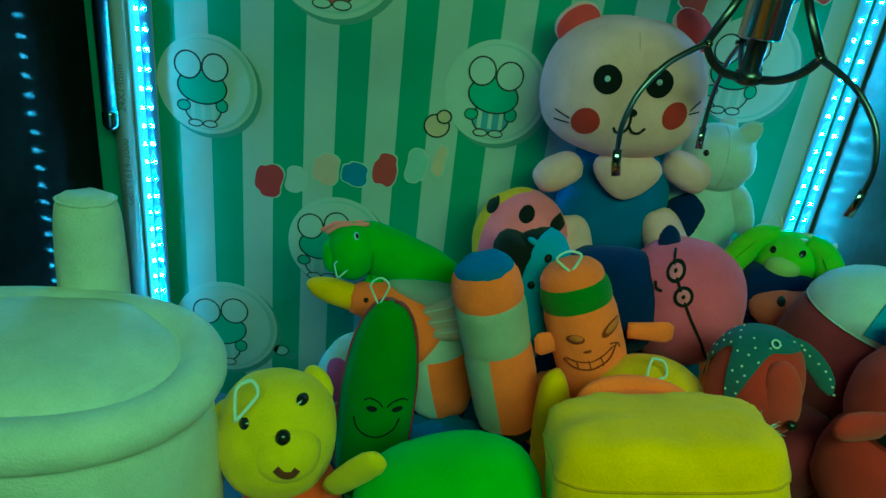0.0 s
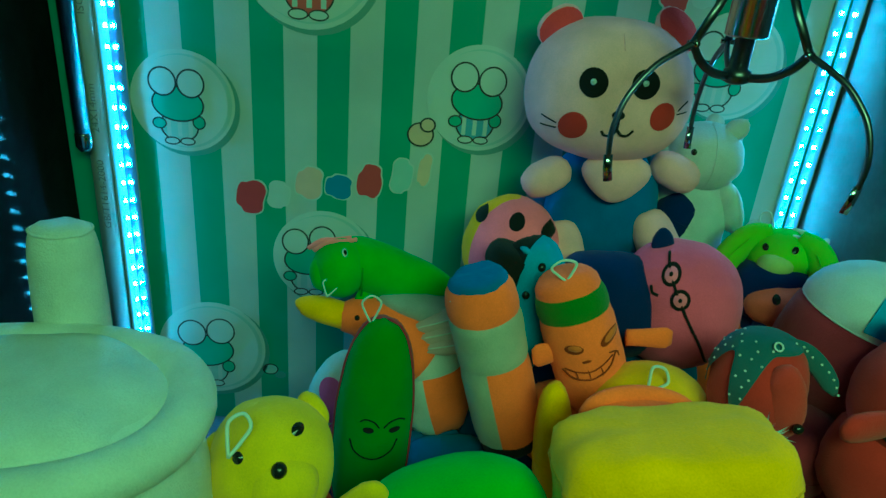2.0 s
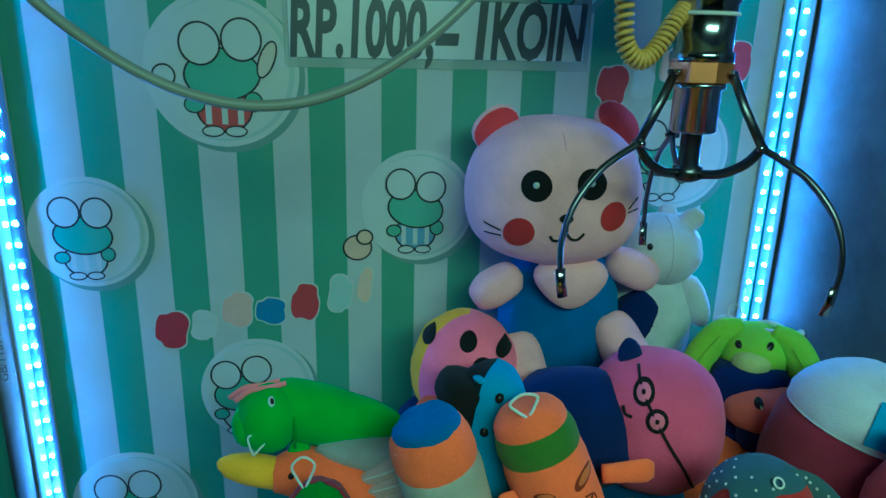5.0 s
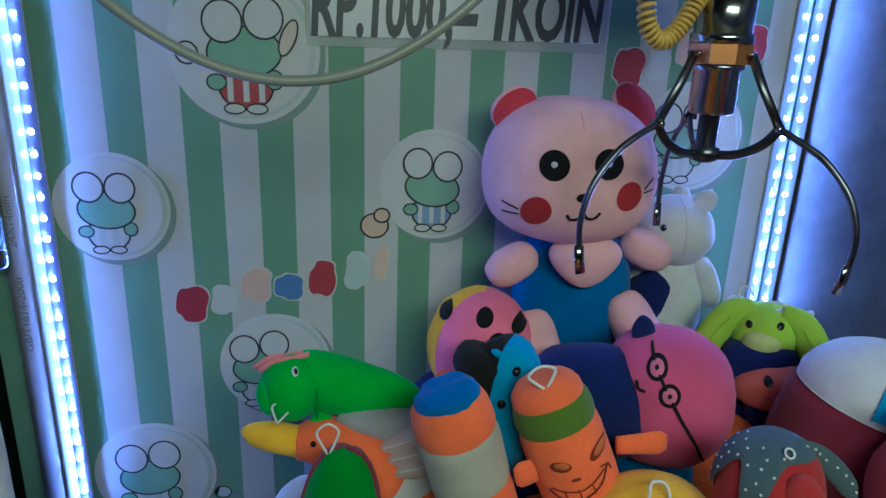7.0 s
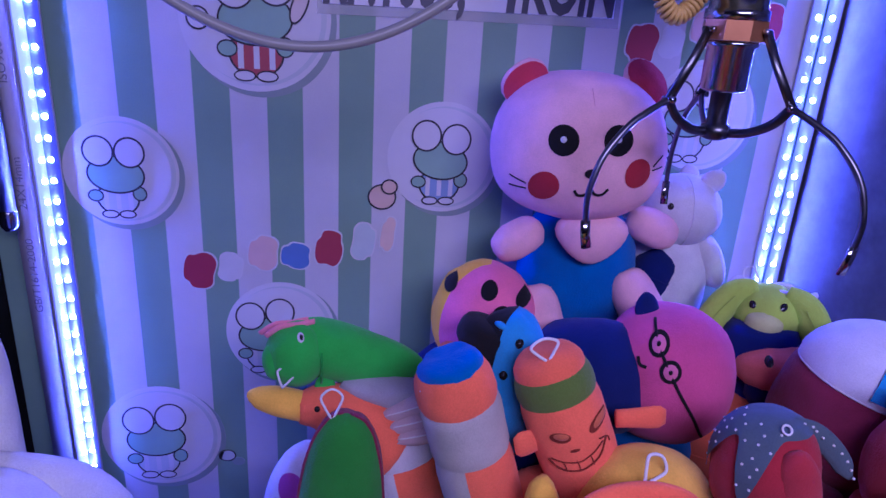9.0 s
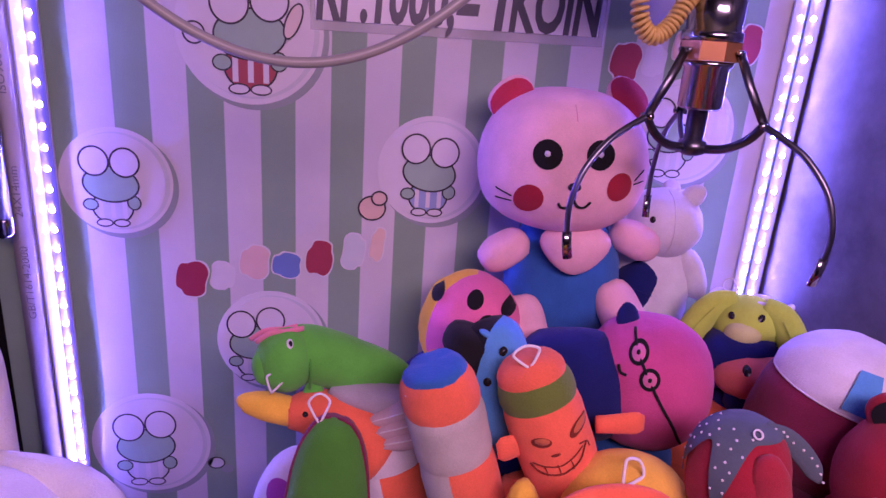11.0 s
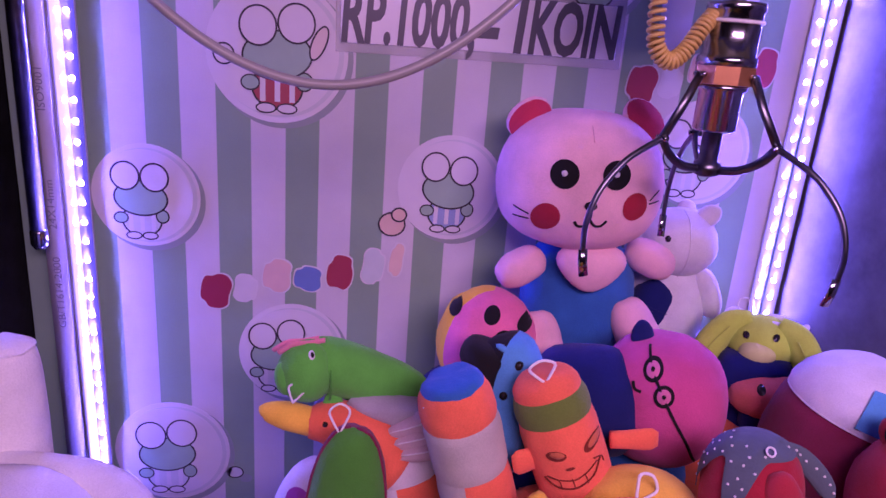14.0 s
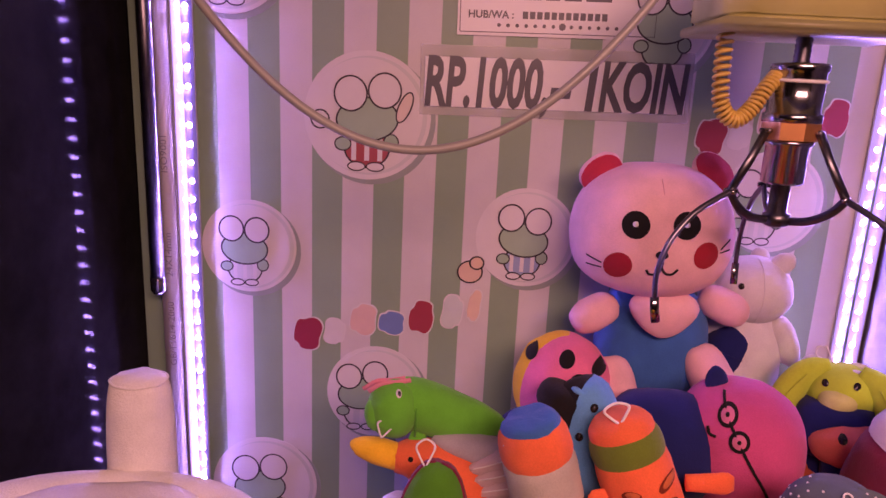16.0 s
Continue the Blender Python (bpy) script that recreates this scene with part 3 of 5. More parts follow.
HOTPINK = plush((0.90, 0.21, 0.38))
PURPLE = plush((0.42, 0.09, 0.40))
LINEN = plush((0.52, 0.50, 0.45), 0.7)


def seat(x, y, z, k):
    """A toy's place and size."""
    return pose(x, y, z) @ Matrix.Diagonal((k, k, k, 1))


def sub(parent, name, blob, mat, m, label="", **how):
    ob = part(name, blob.skin(**how), mat, parent, label)
    ob.matrix_basis = m
    return ob


def flipper(parent, name, mat, base, tip, w0, w1, flat=0.55, label=""):
    """A flat stuffed limb from base to tip."""
    b, t = Vector(base), Vector(tip)
    pts = [b + (t - b) * k for k in (0, 0.12, 0.35, 0.6, 0.82, 0.94, 1.0)]
    shape = (0.7, 0.95, 1.0, 1.0, 0.9, 0.62, 0.12)
    return part(name, tube_bm(pts, lambda s: (w0 + (w1 - w0) * s) * np.interp(s, (0, 1 / 6, 2 / 6, 3 / 6, 4 / 6, 5 / 6, 1), shape), 14, flat=flat), mat, parent, label)


def paddle(parent, name, mat, base, tip, w0, w1, thick=0.0030):
    """A flat sewn limb that widens to a straight end."""
    b, t = Vector(base), Vector(tip)
    d = (t - b).normalized()
    up = d.cross(Vector((0, 1, 0))).normalized()
    n = d.cross(up)
    bm = bmesh.new()
    rows = []
    for i in range(9):
        f = i / 8
        w = (w0 + (w1 - w0) * f ** 1.6) * (1, 1, 1, 1, 1, 1, 0.99, 0.90, 0.55)[i]
        h = thick * (1 - 0.65 * f ** 3) if f < 0.99 else 0.0006
        rows.append([bm.verts.new(b + (t - b) * f + up * w * math.cos(2 * math.pi * k / 12) + n * h * math.sin(2 * math.pi * k / 12)) for k in range(12)])
    for r0, r1 in zip(rows, rows[1:]):
        for k in range(12):
            bm.faces.new((r0[k], r0[(k + 1) % 12], r1[(k + 1) % 12], r1[k]))
    bm.faces.new(rows[0][::-1])
    bm.faces.new(rows[-1])
    bmesh.ops.recalc_face_normals(bm, faces=bm.faces[:])
    return part(name, bm, mat, parent)


def cat_toy():
    """The large pink soft toy in blue dungarees that sits against the back wall."""
    o = Vector((0.0555, -0.0495, 0.3212))
    t = thing("plush_cat", seat(*o, 1.063), "large pale pink plush cat in blue dungarees sitting against the wall", "plush toy")
    hb = Blob(0.0610, 0.052, 0.0515, 2.4, 2.2, -0.05, 0.02, 1)
    head = sub(t, "head", hb, PINK, pose(-0.015, -0.012, 0.148, 0, 2, -6), rings=26, sides=44)
    for u in (-0.0205, 0.0140):
        v = 0.0095 if u < 0 else 0.0125
        eye = part("eye", hb.spot(u, v, 0.0096, 0.0098, 5), BLACK_FELT, head, "black felt eye")
        part("eye_glint", hb.spot(u - 0.0003, v + 0.0006, 0.0020, 0.0020, 20, 0.0016), WHITE, eye)
    for u, v in ((-0.0283, -0.0215), (0.0313, -0.0080)):
        part("cheek", hb.spot(u, v, 0.0095, 0.0100), plush((0.36, 0.025, 0.035), 0.6), head, "dark red felt cheek")
    part("nose", hb.spot(-0.0005, -0.0092, 0.0044, 0.0030, 0, 0.0012), BLACK_FELT, head, "small black nose")
    part("mouth", hb.line([(-0.0090, -0.0215), (-0.0065, -0.0245), (-0.0020, -0.0235), (0.0006, -0.0185), (0.0004, -0.0110)], 0.0019), BLACK_FELT, head, "black sewn mouth")
    part("mouth", hb.line([(0.0006, -0.0185), (0.0045, -0.0225), (0.0090, -0.0225), (0.0122, -0.0185)], 0.0019), BLACK_FELT, head)
    for p in (((-0.0490, -0.0180), (-0.0390, -0.0215)), ((-0.0485, -0.0255), (-0.0385, -0.0250)), ((0.0425, -0.0035), (0.0500, 0.0030)), ((0.0425, -0.0060), (0.0510, -0.0045))):
        part("whisker", hb.line([p[0], ((p[0][0] + p[1][0]) / 2, (p[0][1] + p[1][1]) / 2), p[1]], 0.0010), BLACK_FELT, head)
    for x, z, ry, w in ((-0.0430, 0.0400, -42, 0.0175), (0.0400, 0.0470, 38, 0.0185)):
        eb = Blob(w, 0.0055, 0.0140, 2.3, 2, 0, 0.03, x)
        ear = sub(head, "ear", eb, PINK, pose(x, 0.0, z, 12 if x < 0 else -28, ry, 0), rings=10, sides=20)
        part("ear_lining", eb.spot(0, 0, w * 0.95, 0.0125, 0, 0.0010), CORAL_RED, ear, "red felt ear lining")
    part("forehead_dart", hb.line([(-0.004, 0.0420), (-0.0035, 0.0370), (-0.003, 0.0320)], 0.0006), plush((0.74, 0.40, 0.45), 0.8), head, "sewn dart")
    bb = Blob(0.0460, 0.0370, 0.0520, 2.8, 2.2, -0.08, 0.04, 2)
    body = sub(t, "dungarees", bb, BLUE, pose(0.002, 0.006, 0.050, -6, 0, -6), "blue dungarees", rings=18, sides=32)
    nb = Blob(0.0250, 0.0120, 0.0190, 2.0, 2, 0.35, 0.02, 3)
    sub(t, "bib", nb, PINK, pose(-0.004, -0.034, 0.086, -8, 0, -6), rings=12, sides=20)
    for x, y, z, ry, rx in ((-0.0530, -0.018, 0.0790, 62, -10), (0.0510, -0.012, 0.0880, -66, -10)):
        ab = Blob(0.0140, 0.0140, 0.0200, 2.6, 2, 0, 0.04, x)
        sub(t, "arm", ab, PINK, pose(x, y, z, rx, ry, 0), rings=12, sides=22)
    for x, y, z, rz in ((-0.0360, -0.044, 0.0215, 8), (0.0400, -0.038, 0.0330, 30)):
        lb = Blob(0.0170, 0.0170, 0.0300, 4.2, 2, 0.08, 0.03, x)
        leg = sub(t, "leg", lb, PINK, pose(x, y, z, 138, 0, rz), rings=14, sides=24)
        part("foot_seam", tube_bm([lb.at(2 * math.pi * k / 28, 0.86, 0.0003) for k in range(28)], 0.0005, 5, closed=True), PINK, leg)
    return t


def white_bear():
    t = thing("plush_bear", seat(0.1410, -0.035, 0.3190, 1.0), "white plush bear with blue nose slumped in the corner", "plush toy")
    bb = Blob(0.036, 0.034, 0.052, 2.4, 2, -0.1, 0.05, 4)
    sub(t, "body", bb, WHITE, pose(0.002, 0.004, 0.045))
    hb = Blob(0.034, 0.031, 0.0300, 2.1, 2, 0, 0.03, 5)
    head = sub(t, "head", hb, WHITE, pose(0.0, -0.006, 0.106, 0, 0, -34), rings=16, sides=28)
    part("eye", hb.spot(-0.0030, 0.0080, 0.0024, 0.0026, 0, 0.001), BLACK_PLASTIC, head, "black bead eye")
    sub(head, "muzzle", Blob(0.0150, 0.0150, 0.0140, 2.2, 2, 0, 0.03, 44), WHITE, pose(-0.0270, -0.0060, -0.0010), rings=10, sides=18)
    sub(head, "nose", Blob(0.0050, 0.0060, 0.0055), SKY, pose(-0.0405, -0.0090, 0.0050), "blue nose", rings=8, sides=14)
    sub(head, "ear", Blob(0.0090, 0.0045, 0.0115, 1.8), WHITE, pose(0.0220, -0.002, 0.0270, 0, 42, 0), rings=8, sides=16)
    sub(head, "ear", Blob(0.0080, 0.0040, 0.0080, 1.8), WHITE, pose(0.0020, 0.012, 0.0280, 0, -10, 0), rings=8, sides=16)
    part("head_seam", tube_bm([hb.at(0.45, math.sin(math.pi * (k / 20 - 0.5) * 0.9), 0.0001) for k in range(21)], 0.0005, 5), WHITE, head)
    sub(t, "arm", Blob(0.0110, 0.0110, 0.0260, 2.6), WHITE, pose(0.0330, -0.014, 0.062, 10, -28, 0), rings=10, sides=18)
    return t


def ladybird():
    t = thing("plush_ladybird", seat(-0.0277, -0.09, 0.3033, 1.095), "round pink and yellow plush ladybird with black spots", "plush toy", HEAP)
    b = Blob(0.036, 0.036, 0.0395, 2.2, 2, 0, 0.03, 6)
    m = pose(0, 0, 0.042, 0, 4, -15)
    pinkside = sub(t, "pink_side", b, HOTPINK, m, "", a0=-0.85, a1=math.pi, sides=30)
    sub(t, "yellow_side", b, YELLOW, m, "yellow half", a0=-math.pi, a1=-0.85, sides=22)
    for u, v in ((0.0020, 0.0300), (0.0120, 0.0175), (0.0235, 0.0080), (0.0250, 0.0255)):
        part("spot", b.spot(u, v, 0.0056, 0.0052, 0, 0.0008), BLACK_FELT, pinkside)
    part("spot", b.spot(-0.0240, 0.0270, 0.0040, 0.0060, -35, 0.0008), BLACK_FELT, pinkside)
    low = Blob(0.0200, 0.0150, 0.0130, 2.2)
    sub(t, "face", low, ORANGE, pose(-0.016, -0.026, 0.024), "orange face", rings=10, sides=18)
    loop_of_string(t, (-0.010, -0.036, 0.036), 0.010, 0.013, pose(0, 0, 0, -40, 20, 0))
    return t


def caterpillar():
    t = thing("plush_dinosaur", seat(-0.1315, -0.15, 0.317, 1.013), "bright green plush dinosaur lying on the heap", "plush toy", HEAP)
    hb = Blob(0.0185, 0.0190, 0.0210, 2.2, 2, 0, 0.05, 7)
    head = sub(t, "head", hb, GREEN, pose(-0.0290, -0.010, 0.0390, 0, -8, 5), rings=14, sides=24)
    bb = Blob(0.0185, 0.0175, 0.0460, 2.4, 2, -0.22, 0.05, 8, bend=-0.08)
    sub(t, "body", bb, GREEN, pose(0.0080, 0.0, 0.0310, 0, 109, 8), rings=18, sides=24)
    part("eye", hb.spot(0.0050, 0.0160, 0.0019, 0.0023, 30, 0.0010), WHITE, head)
    part("pupil", hb.spot(0.0053, 0.0160, 0.0011, 0.0014, 30, 0.0018), BLACK_PLASTIC, head)
    tuft = [(-0.016, -0.002, 0.0160), (-0.006, -0.004, 0.0215), (0.004, -0.003, 0.0205), (0.014, 0.0, 0.0195)]
    part("crest", tube_bm(smooth_path(tuft), 0.0019, 8, flat=0.6), plush((0.80, 0.28, 0.34)), head, "pink felt crest")
    part("crest", tube_bm(smooth_path([(x - 0.004, y + 0.007, z - 0.001) for x, y, z in tuft]), 0.0017, 8, flat=0.6), plush((0.80, 0.28, 0.34)), head)
    part("snout", Blob(0.0085, 0.008, 0.0120, 2.2, 2, 0, 0.05, 9).skin(rings=10, sides=16), GREEN, head, "rounded snout").matrix_basis = pose(-0.0125, -0.005, -0.001)
    part("neck_seam", tube_bm([(-0.0150 + 0.0025 * math.cos(a), -0.006 - 0.0165 * math.cos(a), 0.0345 + 0.0175 * math.sin(a)) for a in [2 * math.pi * k / 28 for k in range(28)]], 0.0008, 5, closed=True), plush((0.045, 0.34, 0.018)), t, "sewn neck seam")
    flipper(t, "leg", GREEN, (-0.010, -0.012, 0.022), (-0.016, -0.022, 0.004), 0.007, 0.005)
    loop_of_string(t, (-0.036, -0.030, 0.026), 0.013, 0.010, pose(0, 0, 0, -15, 15, 0))
    return t


def parrot():
    t = thing("plush_parrot", seat(-0.1105, -0.165, 0.2032, 1.100), "orange plush parrot with yellow beak and white and orange patches", "plush toy", HEAP)
    neck = smooth_path([(-0.0440, -0.004, 0.1080), (-0.0300, -0.002, 0.1070), (-0.0120, 0.0, 0.0970), (0.010, 0.000, 0.082)], 5)
    head = part("head", tube_bm(neck, lambda s: 0.0090 + 0.0170 * s, 18), ORANGE, t)
    beak = smooth_path([(-0.0715, -0.004, 0.1145), (-0.0690, -0.004, 0.1155), (-0.0600, -0.004, 0.1140), (-0.0420, -0.003, 0.1085)], 4)
    part("beak", tube_bm(beak, lambda s: 0.0028 + 0.0062 * min(1, s * 1.3), 16), YELLOW, t, "yellow beak")
    part("eye", lathe_bm([(0.0005, 0.0022), (0.0016, 0.0014), (0.0020, 0)], 12), BLACK_PLASTIC, t, "black bead eye").matrix_basis = pose(-0.0330, -0.0130, 0.1130, 70)
    bb = Blob(0.0280, 0.0240, 0.0480, 3.0, 2, 0.05, 0.05, 10, pinches=(0.15,))
    m = pose(0.0160, 0.004, 0.0640, 0, -14, -8)
    sub(t, "white_patch", bb, WHITE, m, h0=0.15, h1=1.0, rings=10)
    sub(t, "orange_patch", bb, ORANGE, m, h0=-1.0, h1=0.15, a0=0.0, a1=math.pi, rings=12, sides=16)
    sub(t, "white_patch", bb, WHITE, m, h0=-1.0, h1=0.15, a0=-math.pi, a1=0.0, rings=12, sides=16)
    sub(t, "wing", Blob(0.0350, 0.0120, 0.0095, 2.3, 2, 0, 0.16, 11), LEDGREY, pose(0.014, 0.002, 0.1130, 0, 12, 0), "grey wing", rings=10, sides=20)
    for k in range(3):
        fold = sub(t, "wing_fold", Blob(0.0300, 0.0075, 0.0060, 2.3, 2, 0, 0.10, 60 + k), plush((0.66, 0.52, 0.53)), pose(0.0300 + 0.004 * k, -0.010 - 0.004 * k, 0.1160 - 0.0065 * k, 0, -24 + 3 * k, 0), "pale pink pleated wing", rings=8, sides=18)
        part("piping", tube_bm(smooth_path([(-0.026, -0.0030, 0.0020), (-0.012, -0.0072, 0.0030), (0.004, -0.0080, 0.0028), (0.020, -0.0066, 0.0020)], 4), 0.0005, 5), STRING, fold, "white piping")
    sub(t, "foot", Blob(0.0130, 0.0110, 0.0080, 2.3), BLUE, pose(0.030, -0.010, 0.016), "blue foot", rings=8, sides=16)
    sub(t, "foot", Blob(0.0130, 0.0110, 0.0080, 2.3), BLUE, pose(0.008, -0.012, 0.013), "blue foot", rings=8, sides=16)
    return t


def avocado():
    t = thing("plush_avocado", seat(-0.1320, -0.218, 0.1841, 1.054), "long green plush avocado with maroon edge and drawn smile", "plush toy", HEAP)
    b = Blob(0.0250, 0.0220, 0.0790, 2.7, 2, -0.08, 0.025, 13)
    m = pose(0, 0, 0.0785, 0, 3, -5)
    front = sub(t, "front", b, DEEPGREEN, m, a0=-1.30, a1=1.30, sides=24, rings=24)
    sub(t, "shell", b, MAROON, m, "maroon back panel", a0=1.30, a1=2 * math.pi - 1.30, sides=22, rings=24)
    for a in (-1.30, 1.30):
        part("seam", tube_bm([b.at(a, math.sin(math.pi * (k / 24 - 0.5) * 0.98), 0.0002) for k in range(25)], 0.0009, 6), MAROON, t).matrix_basis = m
    for u in (-0.0012, 0.0142):
        part("eye", b.spot(u, 0.0128, 0.0034, 0.0022), BLACK_FELT, front)
        k = 1 if u > 0.006 else -1
        part("brow", b.line([(u - 0.0064 * k, 0.0152), (u - 0.0030 * k, 0.0190), (u + 0.0020 * k, 0.0202), (u + 0.0052 * k, 0.0180)], 0.0010), BLACK_FELT, front)
    part("mouth", b.line([(-0.0120, 0.0030), (-0.0085, -0.0045), (0.0030, -0.0085), (0.0130, -0.0035), (0.0165, 0.0050)], 0.0010), BLACK_FELT, front, "drawn smile")
    loop_of_string(t, (-0.004, -0.002, 0.154), 0.019, 0.011)
    return t


def checked_roll():
    t = thing("plush_roll", seat(-0.0350, -0.215, 0.2480, 1.117), "cylindrical plush toy with orange and white patches and blue top", "plush toy", HEAP)
    b = Blob(0.0212, 0.0205, 0.0620, 6, 2, 0, 0.035, 14, pinches=(0.59, 0.09, 0.92))
    m = pose(-0.0165, 0, 0.0620, 3, -16, -8)
    sub(t, "cap", b, BLUE, m, "blue cap", h0=0.92, h1=1.0, rings=8)
    sub(t, "orange_patch", b, ORANGE, m, h0=0.59, h1=0.92, rings=8)
    sub(t, "white_patch", b, LINEN, m, h0=0.09, h1=0.59, rings=10)
    sub(t, "white_patch", b, LINEN, m, h0=-0.80, h1=0.09, a0=-math.pi, a1=-0.18, sides=16, rings=8)
    sub(t, "orange_patch", b, ORANGE, m, h0=-0.80, h1=0.09, a0=-0.18, a1=math.pi, sides=16, rings=8)
    sub(t, "base", b, BLACK_FELT, m, "black base", h0=-1.0, h1=-0.80, rings=6)
    part("tag", box_bm((-0.0004, -0.003, 0), (0.0004, 0.003, 0.006)), WHITE, t, "white cloth tag").matrix_basis = pose(-0.0425, -0.006, 0.1040, 0, -60, 0)
    return t


def penguin():
    t = thing("plush_penguin", seat(-0.0337, -0.165, 0.2874, 1.116), "black and blue plush penguin with bead eyes", "plush toy", HEAP)
    b = Blob(0.0225, 0.0215, 0.0480, 2.6, 2, 0, 0.04, 15)
    m = pose(0.004, -0.004, 0.0440, -8, 6, -18)
    sub(t, "back", b, BLACK_FELT, m, a0=-math.pi - 0.1, a1=-0.30, sides=20)
    face = sub(t, "face", b, SKY, m, "blue face", a0=-0.30, a1=math.pi - 0.1, sides=18)
    for u, v in ((0.0052, 0.0340), (0.0004, 0.0152)):
        part("eye", b.spot(u, v, 0.0023, 0.0025, 0, 0.0014), BLACK_PLASTIC, face, "black bead eye")
    sub(t, "hood", Blob(0.0190, 0.0170, 0.0100, 3.6, 3.0, 0, 0.05, 41), BLACK_FELT, pose(-0.0040, 0.000, 0.0730, 0, 22, 0), "black hood", rings=12, sides=22)
    sub(t, "crest", Blob(0.0070, 0.0035, 0.0022), SKY, pose(0.002, -0.010, 0.0850, 0, 26, 0), "blue crest", rings=8, sides=16)
    part("mouth", b.line([(0.0115, 0.0310), (0.0135, 0.0280), (0.0140, 0.0240)], 0.0014), RED, face)
    return t


def grinning_roll():
    t = thing("plush_carrot", seat(0.0180, -0.215, 0.2905, 1.279), "orange cylindrical plush with green headband and grinning face", "plush toy", HEAP)
    b = Blob(0.0190, 0.0190, 0.0390, 4, 2, 0.0, 0.02, 16, pinches=(0.74, 0.42))
    m = pose(-0.0125, 0, 0.0380, 0, -23, -20)
    sub(t, "crown", b, ORANGE, m, h0=0.74, h1=1.0, rings=9)
    sub(t, "headband", b, plush((0.13, 0.21, 0.02)), m, "olive green headband", h0=0.42, h1=0.74, rings=6)
    face = sub(t, "body", b, ORANGE, m, h0=-1.0, h1=0.42, rings=14)
    for u, v, tl in ((-0.0010, 0.0040, -12), (0.0155, 0.0045, 35)):
        part("eye", b.spot(u, v, 0.0047, 0.0026, tl), FACE_INK, face)
        part("eye_white", b.spot(u + 0.0006, v + 0.0006, 0.0034, 0.0017, tl, 0.0012), plush((0.55, 0.15, 0.04)), face)
    part("mouth", b.line([(-0.0095, -0.0065), (-0.0050, -0.0115), (0.0040, -0.0135), (0.0120, -0.0105), (0.0165, -0.0045)], 0.0009), FACE_INK, face, "drawn grin")
    part("mouth", b.line([(-0.0080, -0.0060), (-0.0020, -0.0085), (0.0060, -0.0092), (0.0150, -0.0050)], 0.0007), FACE_INK, face)
    part("mouth", b.line([(0.0140, -0.0030), (0.0168, -0.0045), (0.0172, -0.0075)], 0.0007), FACE_INK, face)
    for u in (-0.003, 0.003, 0.009):
        part("tooth_line", b.line([(u, -0.0085), (u + 0.0003, -0.0105), (u + 0.0002, -0.0130)], 0.0005), FACE_INK, face)
    part("nostrils", b.spot(0.0035, -0.0035, 0.0022, 0.0008), FACE_INK, face)
    paddle(t, "arm", ORANGE, (-0.0200, -0.004, 0.0345), (-0.0385, -0.007, 0.0300), 0.0050, 0.0080)
    paddle(t, "arm", ORANGE, (0.0090, -0.004, 0.0420), (0.0315, -0.007, 0.0445), 0.0046, 0.0072)
    loop_of_string(t, (-0.0275, -0.006, 0.0725), 0.011, 0.012, pose(0, 0, 0, -10, -14, 0))
    return t


def spectacled_ball():
    t = thing("plush_ball", seat(0.0885, -0.16, 0.2900, 1.045), "round magenta plush toy with black drawn spectacles and navy back", "plush toy", HEAP)
    b = Blob(0.0430, 0.0410, 0.0455, 2.3, 2.1, 0, 0.025, 17)
    m = pose(0, 0, 0.0485, 0, -6, -32)
    head = sub(t, "head", b, MAGENTA, m, rings=24, sides=40)
    path = [(-0.0060, 0.0430), (-0.0015, 0.0330), (0.0065, 0.0190), (0.0140, 0.0045), (0.0215, -0.0110), (0.0260, -0.0270)]
    part("spectacle_band", b.line(path, 0.0020), BLACK_FELT, head, "black drawn band")
    for u, v in ((-0.0012, 0.0328), (0.0070, 0.0187)):
        lens = part("lens", b.spot(u, v, 0.0062, 0.0068, 0, 0.0010), BLACK_FELT, head, "black ring lens")
        part("lens_ring", b.spot(u, v, 0.0041, 0.0045, 0, 0.0018), plush((0.70, 0.20, 0.36)), lens)
        part("pupil", b.spot(u, v, 0.0018, 0.0020, 0, 0.0026), BLACK_FELT, lens)
    part("mouth", b.line([(-0.0125, 0.0245), (-0.0110, 0.0205), (-0.0070, 0.0195)], 0.0020), BLACK_FELT, head)
    sub(t, "body", Blob(0.0390, 0.0340, 0.0400, 3.0, 2, 0, 0.04, 18), NAVY, pose(-0.0500, 0.006, 0.0420, 0, 80, -20), "navy blue body")
    sub(t, "ear", Blob(0.0080, 0.0045, 0.0120, 1.7), NAVY, pose(-0.0180, 0.004, 0.0920, 0, -12, 0), "navy pointed ear", rings=8, sides=16)
    return t


